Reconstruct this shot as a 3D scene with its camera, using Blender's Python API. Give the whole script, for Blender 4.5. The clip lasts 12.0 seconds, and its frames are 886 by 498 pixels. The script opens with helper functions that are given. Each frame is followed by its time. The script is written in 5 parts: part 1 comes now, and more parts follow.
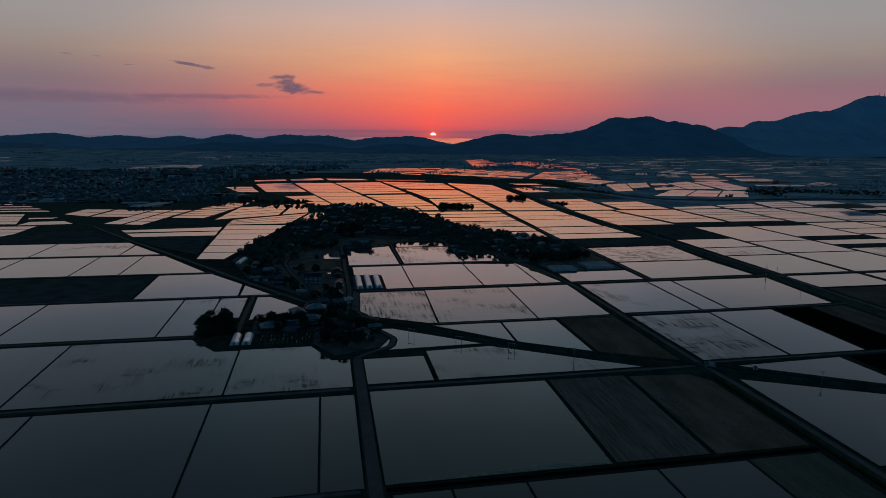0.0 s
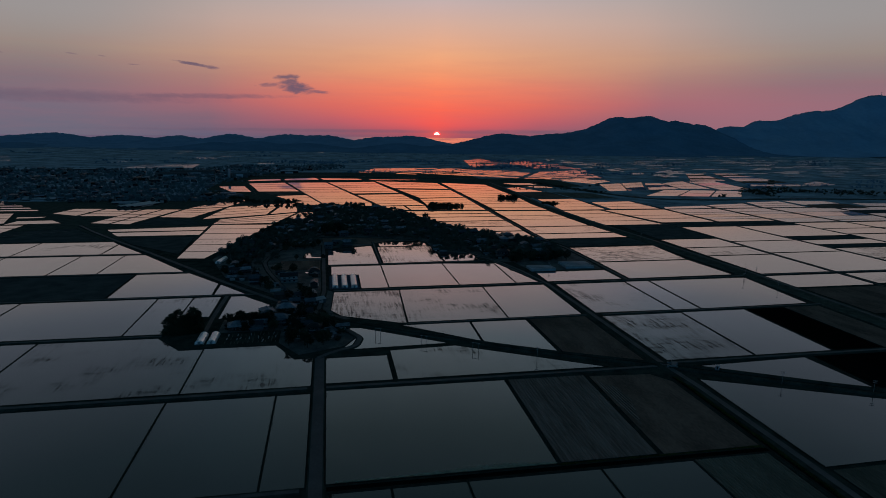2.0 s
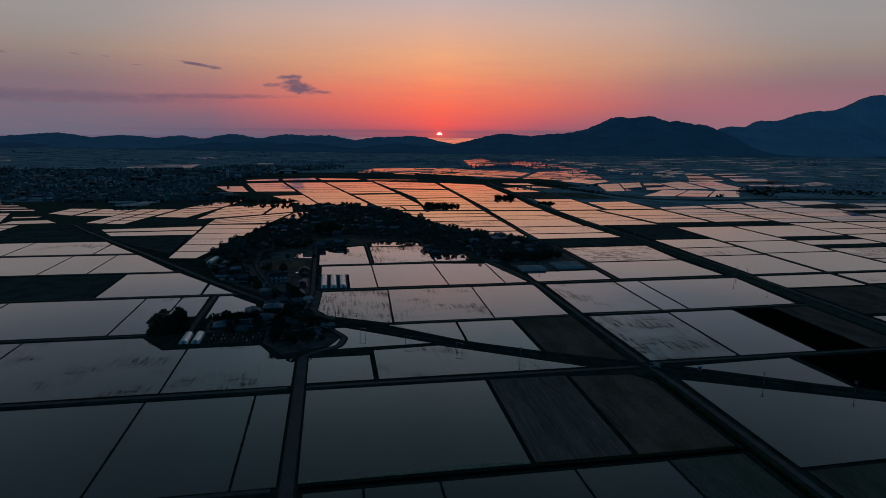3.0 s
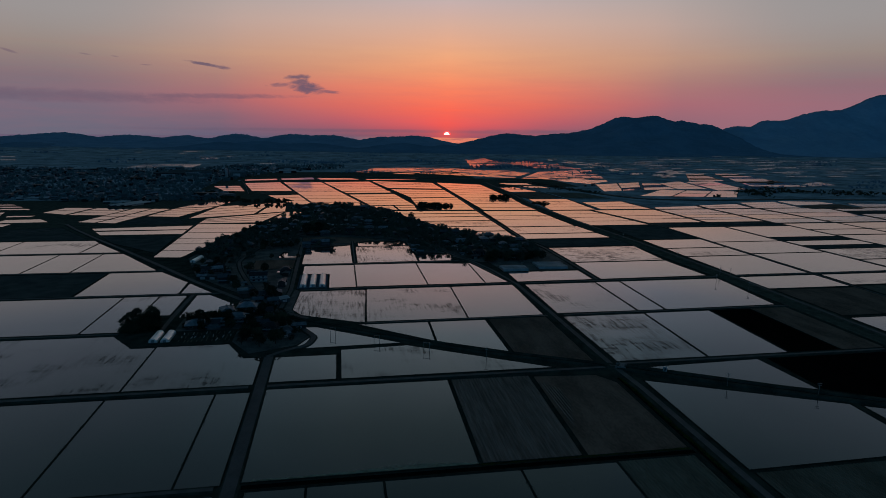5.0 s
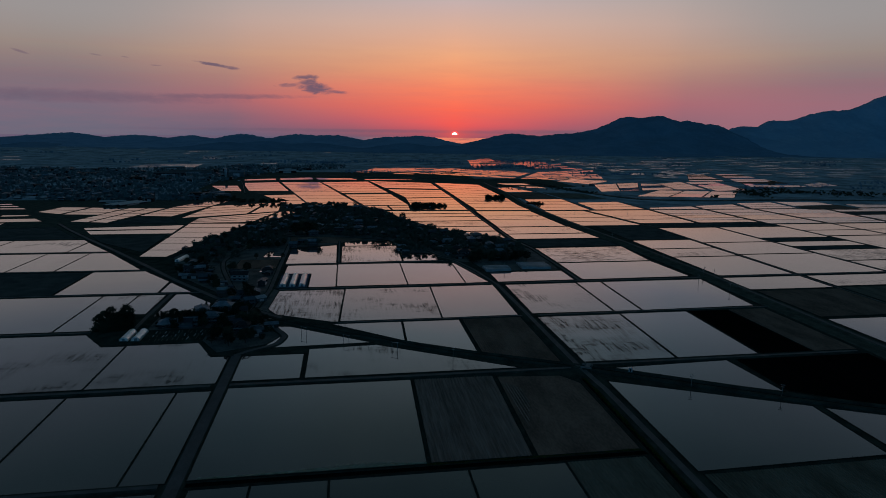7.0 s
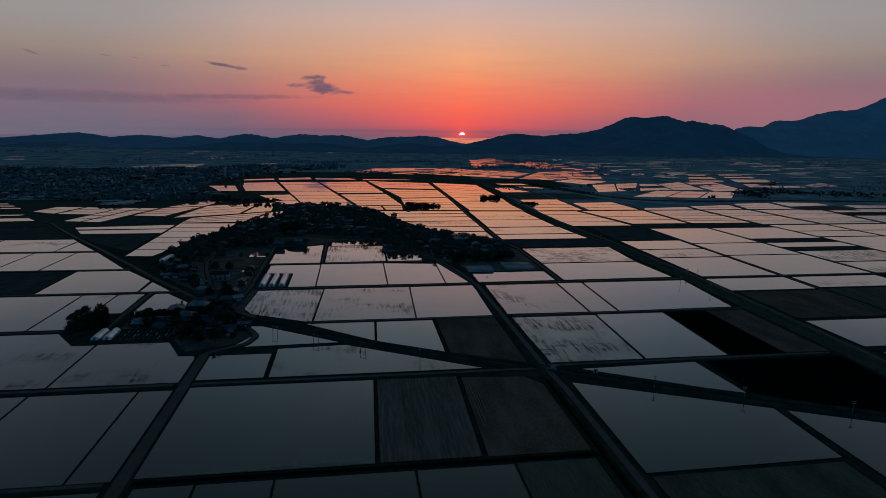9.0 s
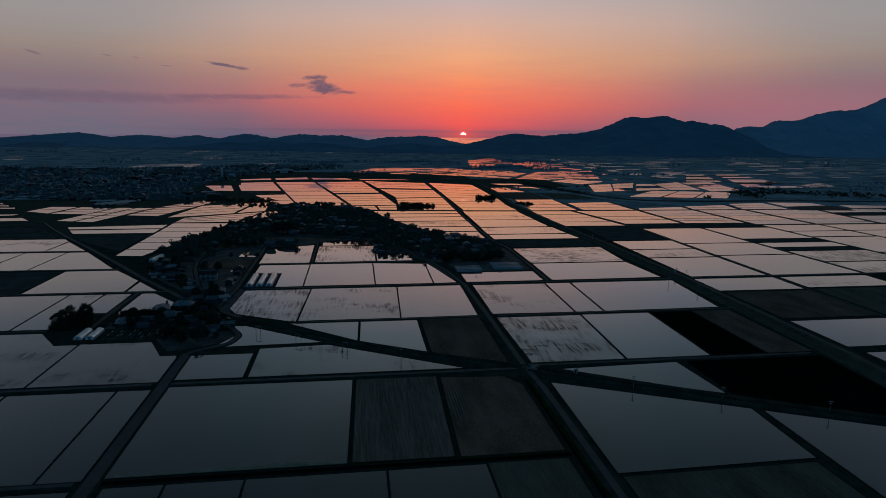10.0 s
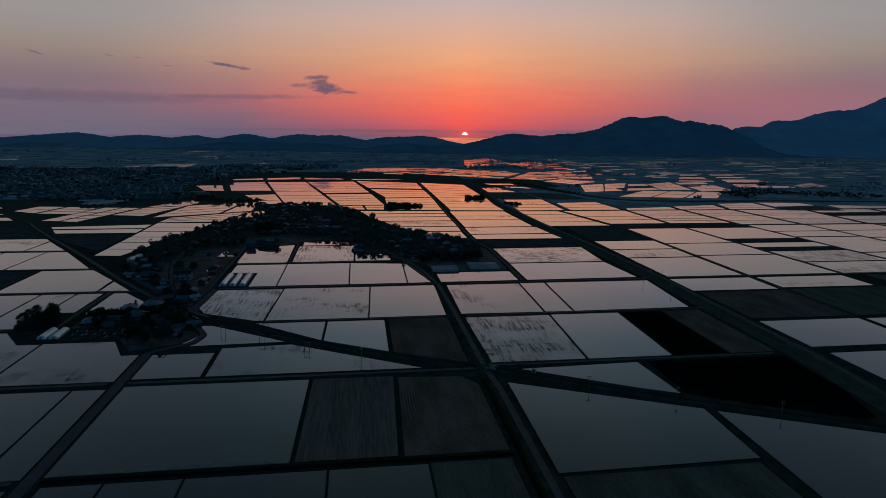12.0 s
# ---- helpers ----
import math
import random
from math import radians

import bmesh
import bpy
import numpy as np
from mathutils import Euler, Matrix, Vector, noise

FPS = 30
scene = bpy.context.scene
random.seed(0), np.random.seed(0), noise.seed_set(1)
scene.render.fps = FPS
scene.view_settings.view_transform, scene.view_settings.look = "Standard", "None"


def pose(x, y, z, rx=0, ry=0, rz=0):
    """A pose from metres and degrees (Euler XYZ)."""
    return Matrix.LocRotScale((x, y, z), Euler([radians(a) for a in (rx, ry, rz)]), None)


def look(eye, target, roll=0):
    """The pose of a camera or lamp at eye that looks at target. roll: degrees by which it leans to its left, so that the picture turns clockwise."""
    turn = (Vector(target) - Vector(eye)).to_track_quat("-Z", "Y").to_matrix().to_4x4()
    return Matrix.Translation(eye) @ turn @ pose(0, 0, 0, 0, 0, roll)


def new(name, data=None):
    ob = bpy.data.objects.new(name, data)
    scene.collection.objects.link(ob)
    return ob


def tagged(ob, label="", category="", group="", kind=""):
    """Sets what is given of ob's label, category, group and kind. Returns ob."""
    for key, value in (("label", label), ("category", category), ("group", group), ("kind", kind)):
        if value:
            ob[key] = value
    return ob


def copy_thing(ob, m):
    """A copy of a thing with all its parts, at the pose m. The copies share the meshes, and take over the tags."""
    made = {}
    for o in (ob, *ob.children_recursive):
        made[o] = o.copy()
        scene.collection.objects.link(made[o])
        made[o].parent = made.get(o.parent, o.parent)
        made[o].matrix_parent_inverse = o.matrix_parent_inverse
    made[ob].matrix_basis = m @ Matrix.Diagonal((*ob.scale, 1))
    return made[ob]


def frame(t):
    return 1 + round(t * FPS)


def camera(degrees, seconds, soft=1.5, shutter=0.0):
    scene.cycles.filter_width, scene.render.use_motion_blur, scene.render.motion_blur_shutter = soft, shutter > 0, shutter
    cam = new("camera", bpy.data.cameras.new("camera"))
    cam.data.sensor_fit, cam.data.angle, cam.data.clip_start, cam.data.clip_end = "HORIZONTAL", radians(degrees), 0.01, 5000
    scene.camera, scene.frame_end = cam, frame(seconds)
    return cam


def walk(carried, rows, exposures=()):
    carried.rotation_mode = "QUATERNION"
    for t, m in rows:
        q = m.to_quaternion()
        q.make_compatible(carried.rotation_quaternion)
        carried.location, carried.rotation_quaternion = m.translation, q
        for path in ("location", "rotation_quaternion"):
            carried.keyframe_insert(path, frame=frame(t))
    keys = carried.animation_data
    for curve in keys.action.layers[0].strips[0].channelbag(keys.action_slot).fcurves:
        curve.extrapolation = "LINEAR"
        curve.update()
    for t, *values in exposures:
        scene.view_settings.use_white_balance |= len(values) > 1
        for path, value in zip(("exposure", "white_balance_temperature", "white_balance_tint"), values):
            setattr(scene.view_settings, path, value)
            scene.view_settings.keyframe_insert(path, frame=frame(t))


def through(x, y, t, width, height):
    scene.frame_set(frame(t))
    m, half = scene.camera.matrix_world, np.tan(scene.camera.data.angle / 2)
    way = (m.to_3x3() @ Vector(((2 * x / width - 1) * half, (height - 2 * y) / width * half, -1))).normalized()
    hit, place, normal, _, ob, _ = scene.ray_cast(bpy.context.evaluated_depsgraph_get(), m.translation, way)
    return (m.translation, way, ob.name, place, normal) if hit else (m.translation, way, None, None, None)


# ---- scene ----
cam = camera(71.7, 12.0, soft=0.8)
PATH = [
    (0, (-18.506, -316.15, 140.778), (-18.135, -314.224, 140.392), 0.75),
    (0.5, (-12.029, -317.35, 140.789), (-11.661, -315.423, 140.402), 0.75),
    (1, (-5.685, -318.511, 140.841), (-5.32, -316.584, 140.454), 0.75),
    (1.5, (0.357, -319.629, 140.914), (0.72, -317.701, 140.528), 0.75),
    (2, (6.333, -320.881, 141.003), (6.693, -318.953, 140.616), 0.75),
    (2.5, (12.165, -322.081, 141.06), (12.522, -320.152, 140.673), 0.75),
    (3, (18.414, -323.07, 141.067), (18.766, -321.139, 140.68), 0.75),
    (5, (43.515, -327.388, 141.444), (43.844, -325.454, 141.056), 0.75),
    (5.5, (49.794, -328.425, 141.513), (50.117, -326.489, 141.125), 0.75),
    (6, (56.12, -329.516, 141.551), (56.437, -327.58, 141.163), 0.75),
    (6.5, (62.294, -330.531, 141.566), (62.605, -328.594, 141.178), 0.75),
    (7, (68.466, -331.563, 141.604), (68.771, -329.624, 141.216), 0.75),
    (9, (93.228, -335.232, 142.095), (93.51, -333.29, 141.707), 0.75),
    (9.5, (99.511, -336.156, 142.19), (99.789, -334.214, 141.802), 0.75),
    (10, (105.645, -336.991, 142.235), (105.923, -335.049, 141.847), 0.75),
    (10.5, (112.036, -337.802, 142.283), (112.312, -335.86, 141.895), 0.75),
    (11, (118.49, -338.673, 142.333), (118.765, -336.73, 141.945), 0.75),
    (11.5, (124.766, -339.63, 142.412), (125.04, -337.687, 142.024), 0.75),
    (12, (130.965, -340.573, 142.493), (131.238, -338.631, 142.105), 0.75),
]
walk(cam, [(t, look(eye, target, roll)) for t, eye, target, roll in PATH])

# ---------------------------------------------------------------- light
# The grid of the fields is the world's grid: x runs along the field roads, y along the farm tracks to the north.
SUN_AZIMUTH = 9.87     # degrees east of +y
HORIZON = -0.89        # the sea's horizon, degrees
SKY_GAIN = 1.0


def lin(r, g, b):
    """A picture colour (0 to 255) as linear values."""
    def one(c):
        c = c / 255
        return c / 12.92 if c < 0.04045 else ((c + 0.055) / 1.055) ** 2.4
    return (one(r), one(g), one(b), 1.0)


class Nodes:
    """Short hand for building a node tree."""

    def __init__(self, tree):
        self.tree = tree
        tree.nodes.clear()

    def add(self, kind, **values):
        n = self.tree.nodes.new(kind)
        for key, value in values.items():
            setattr(n, key, value)
        return n

    def link(self, a, b):
        self.tree.links.new(a, b)

    def put(self, socket, value):
        if isinstance(value, bpy.types.NodeSocket):
            self.link(value, socket)
        else:
            socket.default_value = value

    def math(self, op, a, b=0.0, c=0.0, clamp=False):
        n = self.add("ShaderNodeMath", operation=op, use_clamp=clamp)
        for socket, value in zip(n.inputs, (a, b, c)):
            self.put(socket, value)
        return n.outputs[0]

    def step(self, x, lo, hi, smooth=True):
        n = self.add("ShaderNodeMapRange", interpolation_type="SMOOTHSTEP" if smooth else "LINEAR")
        self.put(n.inputs["Value"], x)
        n.inputs["From Min"].default_value, n.inputs["From Max"].default_value = lo, hi
        return n.outputs["Result"]

    def mix(self, f, a, b, blend="MIX"):
        n = self.add("ShaderNodeMix", data_type="RGBA", blend_type=blend)
        self.put(n.inputs[0], f)
        self.put(n.inputs[6], a)
        self.put(n.inputs[7], b)
        return n.outputs[2]

    def ramp(self, f, stops):
        n = self.add("ShaderNodeValToRGB")
        els = n.color_ramp.elements
        while len(els) < len(stops):
            els.new(0.5)
        for e, (p, colour) in zip(els, stops):
            e.position, e.color = p, colour
        self.put(n.inputs[0], f)
        return n.outputs[0]

    def noise(self, vector, scale, detail=4.0, rough=0.55, distortion=0.0):
        n = self.add("ShaderNodeTexNoise")
        self.put(n.inputs["Vector"], vector)
        n.inputs["Scale"].default_value, n.inputs["Detail"].default_value = scale, detail
        n.inputs["Roughness"].default_value, n.inputs["Distortion"].default_value = rough, distortion
        return n.outputs[0]

    def stretch(self, vector, x, y, z, turn=0.0):
        n = self.add("ShaderNodeMapping")
        self.put(n.inputs["Vector"], vector)
        n.inputs["Scale"].default_value = (x, y, z)
        n.inputs["Rotation"].default_value = (0, 0, radians(turn))
        return n.outputs[0]


def sky():
    """The evening sky: a red glow low in the west under pale grey, dusk blue in the east, two small dark clouds,
    and the sea below the horizon, with the sun's disc half set in it."""
    world = bpy.data.worlds.new("dusk_sky")
    scene.world = world
    world.use_nodes = True
    k = Nodes(world.node_tree)
    xyz = k.add("ShaderNodeSeparateXYZ")
    k.link(k.add("ShaderNodeTexCoord").outputs["Generated"], xyz.inputs[0])
    x, y, z = xyz.outputs
    s, c = math.sin(radians(SUN_AZIMUTH)), math.cos(radians(SUN_AZIMUTH))
    across = k.math("SUBTRACT", k.math("MULTIPLY", x, c), k.math("MULTIPLY", y, s))
    along = k.math("ADD", k.math("MULTIPLY", x, s), k.math("MULTIPLY", y, c))
    az = k.math("MULTIPLY", k.math("ARCTAN2", across, along), 57.29578)
    el = k.math("MULTIPLY", k.math("ARCSINE", z), 57.29578)
    f = k.math("DIVIDE", k.math("ADD", el, 2.0), 62.0, clamp=True)

    def rise(*stops):
        return k.ramp(f, [((e + 2) / 62, lin(*rgb)) for e, rgb in stops])

    # brightness above the visible strip falls from a pale arch over the glow to a dark zenith
    west = rise((-0.9, (158, 82, 98)), (-0.3, (196, 84, 94)), (0.3, (240, 92, 88)), (1.6, (252, 107, 84)), (3.4, (250, 132, 97)), (5.0, (245, 157, 113)),
                (6.4, (239, 170, 128)), (9.0, (216, 175, 157)), (11.2, (195, 177, 178)), (13, (200, 174, 172)), (18, (144, 160, 169)), (26, (98, 120, 127)), (34, (64, 95, 106)), (48, (26, 54, 70)), (58, (22, 50, 66)))
    shoulder = rise((-0.9, (116, 88, 108)), (0.5, (186, 94, 104)), (2.0, (222, 109, 96)), (3.6, (225, 129, 106)), (5.0, (219, 150, 117)),
                    (6.4, (216, 161, 130)), (9.0, (205, 172, 158)), (11.2, (185, 171, 171)), (13, (184, 169, 169)), (18, (136, 155, 166)), (26, (98, 120, 127)), (34, (64, 95, 106)), (48, (26, 54, 70)), (58, (22, 50, 66)))
    flank = rise((-0.9, (100, 94, 118)), (0.8, (134, 101, 116)), (2.2, (168, 106, 113)), (4.2, (176, 130, 120)), (6.0, (192, 151, 130)),
                 (8.6, (188, 163, 154)), (11.2, (172, 164, 163)), (13, (143, 150, 163)), (18, (112, 134, 148)), (26, (87, 113, 125)), (34, (60, 89, 102)), (48, (26, 54, 70)), (58, (22, 50, 66)))
    side = rise((-0.9, (104, 104, 122)), (1.6, (120, 107, 123)), (3.6, (130, 113, 121)), (6.0, (152, 136, 128)), (8.6, (157, 147, 143)),
                (11.2, (152, 149, 149)), (14, (116, 129, 142)), (18, (97, 112, 127)), (26, (75, 99, 111)), (34, (50, 77, 90)), (48, (26, 54, 70)), (58, (22, 50, 66)))
    east = rise((-0.6, (76, 144, 190)), (8, (72, 138, 184)), (18, (48, 104, 144)), (32, (28, 64, 88)), (58, (22, 50, 66)))
    spread = k.math("ABSOLUTE", az)
    colour = k.mix(k.step(spread, 0.0, 9.5, False), west, shoulder)
    colour = k.mix(k.step(spread, 9.5, 20.0, False), colour, flank)
    colour = k.mix(k.step(spread, 17.0, 33.0), colour, side)
    # the pink belt reaches farther to the north of the sun than to the south
    colour = k.mix(k.math("MULTIPLY", k.math("MULTIPLY", k.step(az, 13.0, 26.0), k.step(el, 5.5, 1.5)), 0.5), colour, lin(178, 110, 120))
    # paler and greyer high up on both sides
    colour = k.mix(k.math("MULTIPLY", k.math("MULTIPLY", k.step(spread, 17.0, 30.0), k.step(el, 5.0, 9.0)), 0.55), colour, k.ramp(f, [(0.0, lin(152, 149, 150)), (0.22, lin(152, 150, 152)), (0.27, lin(120, 130, 142)), (0.45, lin(75, 99, 111)), (1.0, lin(22, 50, 66))]))
    colour = k.mix(k.step(spread, 40.0, 110.0), colour, east)
    # clouds, in degrees from the sun's azimuth and from the horizontal
    place = k.add("ShaderNodeCombineXYZ")
    k.put(place.inputs[0], k.math("MULTIPLY", az, 0.32))
    k.put(place.inputs[1], el)
    fleece = k.noise(place.outputs[0], 2.1, 7.0, 0.66, 0.6)

    def cloud(a, e, wide, high, lean, thick, ragged):
        da, de = k.math("SUBTRACT", az, a), k.math("SUBTRACT", k.math("SUBTRACT", el, e), k.math("MULTIPLY", k.math("SUBTRACT", az, a), lean))
        r = k.math("ADD", k.math("POWER", k.math("DIVIDE", da, wide), 2.0), k.math("POWER", k.math("DIVIDE", de, high), 2.0))
        edge = k.math("SUBTRACT", k.math("SUBTRACT", 1.0, r), k.math("MULTIPLY", k.math("SUBTRACT", fleece, 0.5), -ragged))
        return k.math("MULTIPLY", k.step(edge, -0.1, 1.15), thick)

    veil = cloud(-12.5, 3.32, 1.9, 0.55, -0.12, 0.92, 3.2)
    for other in (cloud(-13.3, 4.2, 1.35, 0.28, 0.06, 0.86, 3.4), cloud(-13.1, 3.8, 0.9, 0.5, 0.0, 0.88, 3.2), cloud(-14.9, 3.5, 1.3, 0.2, 0.05, 0.6, 4.0), cloud(-10.9, 3.05, 1.5, 0.2, -0.1, 0.78, 3.0),
                  cloud(-20.7, 4.95, 1.9, 0.15, -0.14, 0.86, 3.0), cloud(-19.4, 4.76, 0.8, 0.18, -0.1, 0.82, 3.0), cloud(-34.6, 5.2, 0.7, 0.12, -0.3, 0.5, 2.0), cloud(-29.7, 5.3, 0.5, 0.08, -0.1, 0.4, 2.4),
                  cloud(-27.6, 5.25, 0.4, 0.08, -0.1, 0.4, 2.4), cloud(-25.4, 4.72, 0.6, 0.07, 0.0, 0.45, 2.4), cloud(-33.0, 2.1, 15.0, 0.6, 0.0, 0.52, 1.6), cloud(-20.5, 2.4, 8.0, 0.28, 0.02, 0.55, 2.0),
                  cloud(14.0, -0.25, 13.0, 0.24, 0.0, 0.6, 1.6), cloud(-6.0, -0.35, 26.0, 0.2, 0.0, 0.45, 1.2)):
        veil = k.math("MAXIMUM", veil, other)
    colour = k.mix(veil, colour, lin(100, 86, 106))
    # faint streaks of high haze
    haze = k.noise(k.stretch(place.outputs[0], 0.45, 1.5, 1, 4), 0.9, 5.0, 0.6)
    colour = k.mix(k.math("MULTIPLY", k.math("SUBTRACT", haze, 0.42, clamp=True), k.math("MULTIPLY", k.step(el, 9.5, 2.5), 0.5)), colour, lin(168, 104, 112))
    # the sun's disc and the glow round it
    sun_r = k.math("SQRT", k.math("ADD", k.math("POWER", az, 2.0), k.math("POWER", k.math("SUBTRACT", el, -0.65), 2.0)))
    glow = k.math("POWER", k.math("SUBTRACT", 1.0, k.math("DIVIDE", sun_r, 4.0), clamp=True), 3.0)
    colour = k.mix(k.math("MULTIPLY", glow, 0.5), colour, (1.0, 0.105, 0.06, 1))
    clear = k.step(el, -0.66, -0.58)
    colour = k.mix(k.math("MULTIPLY", k.step(sun_r, 0.40, 0.29), clear), colour, (1.6, 0.12, 0.12, 1))
    colour = k.mix(k.math("MULTIPLY", k.step(sun_r, 0.27, 0.22), clear), colour, (3.0, 1.9, 1.6, 1))
    # the sea out to its horizon
    sea = k.mix(k.step(k.noise(k.stretch(place.outputs[0], 1, 14, 1), 1.5), 0.35, 0.7), lin(246, 138, 104), lin(176, 98, 100))
    sea = k.mix(k.step(spread, 1.5, 10.0), sea, lin(104, 92, 114))
    colour = k.mix(k.step(el, HORIZON + 0.03, HORIZON - 0.03), colour, sea)
    back = k.add("ShaderNodeBackground")
    k.put(back.inputs["Color"], colour)
    back.inputs["Strength"].default_value = SKY_GAIN
    k.link(back.outputs[0], k.add("ShaderNodeOutputWorld").inputs[0])


sky()
lamp = new("sun", bpy.data.lights.new("sun", "SUN"))
lamp.data.energy, lamp.data.angle, lamp.data.color = 0.05, radians(0.6), (1.0, 0.32, 0.2)
sun_way = Vector((math.sin(radians(SUN_AZIMUTH)), math.cos(radians(SUN_AZIMUTH)), math.tan(radians(0.8))))
lamp.matrix_world = look(sun_way * 4000, (0, 0, 0))


# ---------------------------------------------------------------- materials
def surface(name, low, high, rough=0.9, size=6.0, fine=0.8, bump=0.0, grain=None, spec=0.3, per_object=0.0, metal=0.0, per_island=0.0):
    """A matt surface that wanders between two colours at two scales. grain: stretch of the pattern (x, y, z)."""
    m = bpy.data.materials.new(name)
    m.use_nodes = True
    k = Nodes(m.node_tree)
    where = k.add("ShaderNodeTexCoord").outputs["Object"]
    if grain:
        where = k.stretch(where, *grain)
    coarse, small = k.noise(where, 1 / size), k.noise(where, 1 / fine, 3.0)
    f = k.math("ADD", k.math("MULTIPLY", k.step(coarse, 0.3, 0.7), 0.65), k.math("MULTIPLY", k.step(small, 0.3, 0.7), 0.35))
    colour = k.mix(f, (*low, 1), (*high, 1))
    if per_object or per_island:
        if per_island:
            shade, amount = k.add("ShaderNodeNewGeometry").outputs["Random Per Island"], per_island
        else:
            shade, amount = k.add("ShaderNodeObjectInfo").outputs["Random"], per_object
        level = k.math("ADD", 1 - amount, k.math("MULTIPLY", k.math("POWER", shade, 1.6), 2.6 * amount))
        tint = k.add("ShaderNodeCombineColor")
        for i in range(3):
            k.put(tint.inputs[i], level)
        colour = k.mix(1.0, colour, tint.outputs[0], "MULTIPLY")
    b = k.add("ShaderNodeBsdfPrincipled")
    k.put(b.inputs["Base Color"], colour)
    b.inputs["Roughness"].default_value, b.inputs["Metallic"].default_value = rough, metal
    b.inputs["Specular IOR Level"].default_value = spec
    if bump:
        n = k.add("ShaderNodeBump")
        n.inputs["Strength"].default_value, n.inputs["Distance"].default_value = 0.8, bump
        k.put(n.inputs["Height"], small)
        k.link(n.outputs[0], b.inputs["Normal"])
    k.link(b.outputs[0], k.add("ShaderNodeOutputMaterial").inputs[0])
    return m


def water(name, mud=0.0, rows=(0.55, 0.045), patch=46.0, ruffled=0.0, lean_by=0.6):
    """Shallow still water over dark mud. mud: share of mud and stubble that stands out of it, in streaks along the plough rows."""
    m = bpy.data.materials.new(name)
    m.use_nodes = True
    k = Nodes(m.node_tree)
    where = k.add("ShaderNodeTexCoord").outputs["Object"]
    info = k.add("ShaderNodeObjectInfo").outputs["Random"]
    bed = k.mix(k.step(k.noise(where, 0.03, 5.0), 0.3, 0.7), (0.020, 0.022, 0.020, 1), (0.040, 0.038, 0.030, 1))
    b = k.add("ShaderNodeBsdfPrincipled")
    b.inputs["IOR"].default_value = 1.333
    b.inputs["Coat IOR"].default_value = 1.4
    b.inputs["Coat Tint"].default_value = (1.0, 0.92, 0.95, 1)    # tint put in to redden the mirrored light
    # this tint cools the reflection where the water is seen steeply
    b.inputs["Specular Tint"].default_value = (0.80, 0.87, 1.0, 1)
    calm = k.noise(k.stretch(where, 1.0, 0.5, 1), 0.035, 4.0, 0.6)
    coat = k.math("ADD", k.math("ADD", 0.66, k.math("MULTIPLY", calm, 0.18)), k.math("MULTIPLY", info, 0.08))
    ripple = k.noise(k.stretch(where, 1.0, 0.45, 1), 0.35, 3.0)
    swell = k.noise(where, 0.02, 2.0)
    n = k.add("ShaderNodeBump")
    n.inputs["Strength"].default_value, n.inputs["Distance"].default_value = 0.05, 0.015
    k.put(n.inputs["Height"], ripple)
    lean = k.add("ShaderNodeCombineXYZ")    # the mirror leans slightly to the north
    lean.inputs[1].default_value, lean.inputs[2].default_value = math.sin(radians(lean_by)), math.cos(radians(lean_by))
    k.link(lean.outputs[0], n.inputs["Normal"])
    k.link(n.outputs[0], b.inputs["Normal"])
    b.inputs["Specular IOR Level"].default_value = 0.34
    rough = k.math("ADD", ruffled + 0.01, k.math("MULTIPLY", k.step(swell, 0.4, 0.75), 0.035))
    b_rough = rough
    if mud:
        patches = k.step(k.noise(k.stretch(where, 1.0, 1.3, 1), 1 / patch, 3.0, 0.55), 0.62 - mud * 0.32, 0.82 - mud * 0.30)
        row = k.noise(k.stretch(where, rows[0], rows[1], 1), 1.0, 4.0, 0.68)
        across = k.noise(k.stretch(where, 0.05, 0.35, 1), 1.0, 3.0, 0.6)
        speck = k.noise(k.stretch(where, 1.0, 0.4, 1), 0.9, 3.0, 0.7)
        mix = k.math("ADD", k.math("MULTIPLY", row, 0.62), k.math("ADD", k.math("MULTIPLY", across, 0.22), k.math("MULTIPLY", speck, 0.16)))
        level = k.math("ADD", mix, k.math("MULTIPLY", patches, 0.10))
        f = k.math("MULTIPLY", k.step(level, 0.51, 0.69), k.math("ADD", 0.08 + 0.20 * mud, k.math("MULTIPLY", patches, 0.64 - 0.14 * mud)))
        coat = k.math("MULTIPLY", k.math("SUBTRACT", 1.0, f), coat)
        bed = k.mix(f, bed, (0.048, 0.040, 0.038, 1))
        b_rough = k.math("ADD", rough, k.math("MULTIPLY", f, 0.22))
        k.put(b.inputs["Specular IOR Level"], k.math("SUBTRACT", 0.34, k.math("MULTIPLY", k.step(f, 0.0, 0.8, False), 0.34)))
    k.put(b.inputs["Coat Weight"], coat)
    b.inputs["Coat Roughness"].default_value = 0.015 + ruffled
    k.link(n.outputs[0], b.inputs["Coat Normal"])
    k.put(b.inputs["Base Color"], bed)
    k.put(b.inputs["Roughness"], b_rough)
    k.link(b.outputs[0], k.add("ShaderNodeOutputMaterial").inputs[0])
    return m


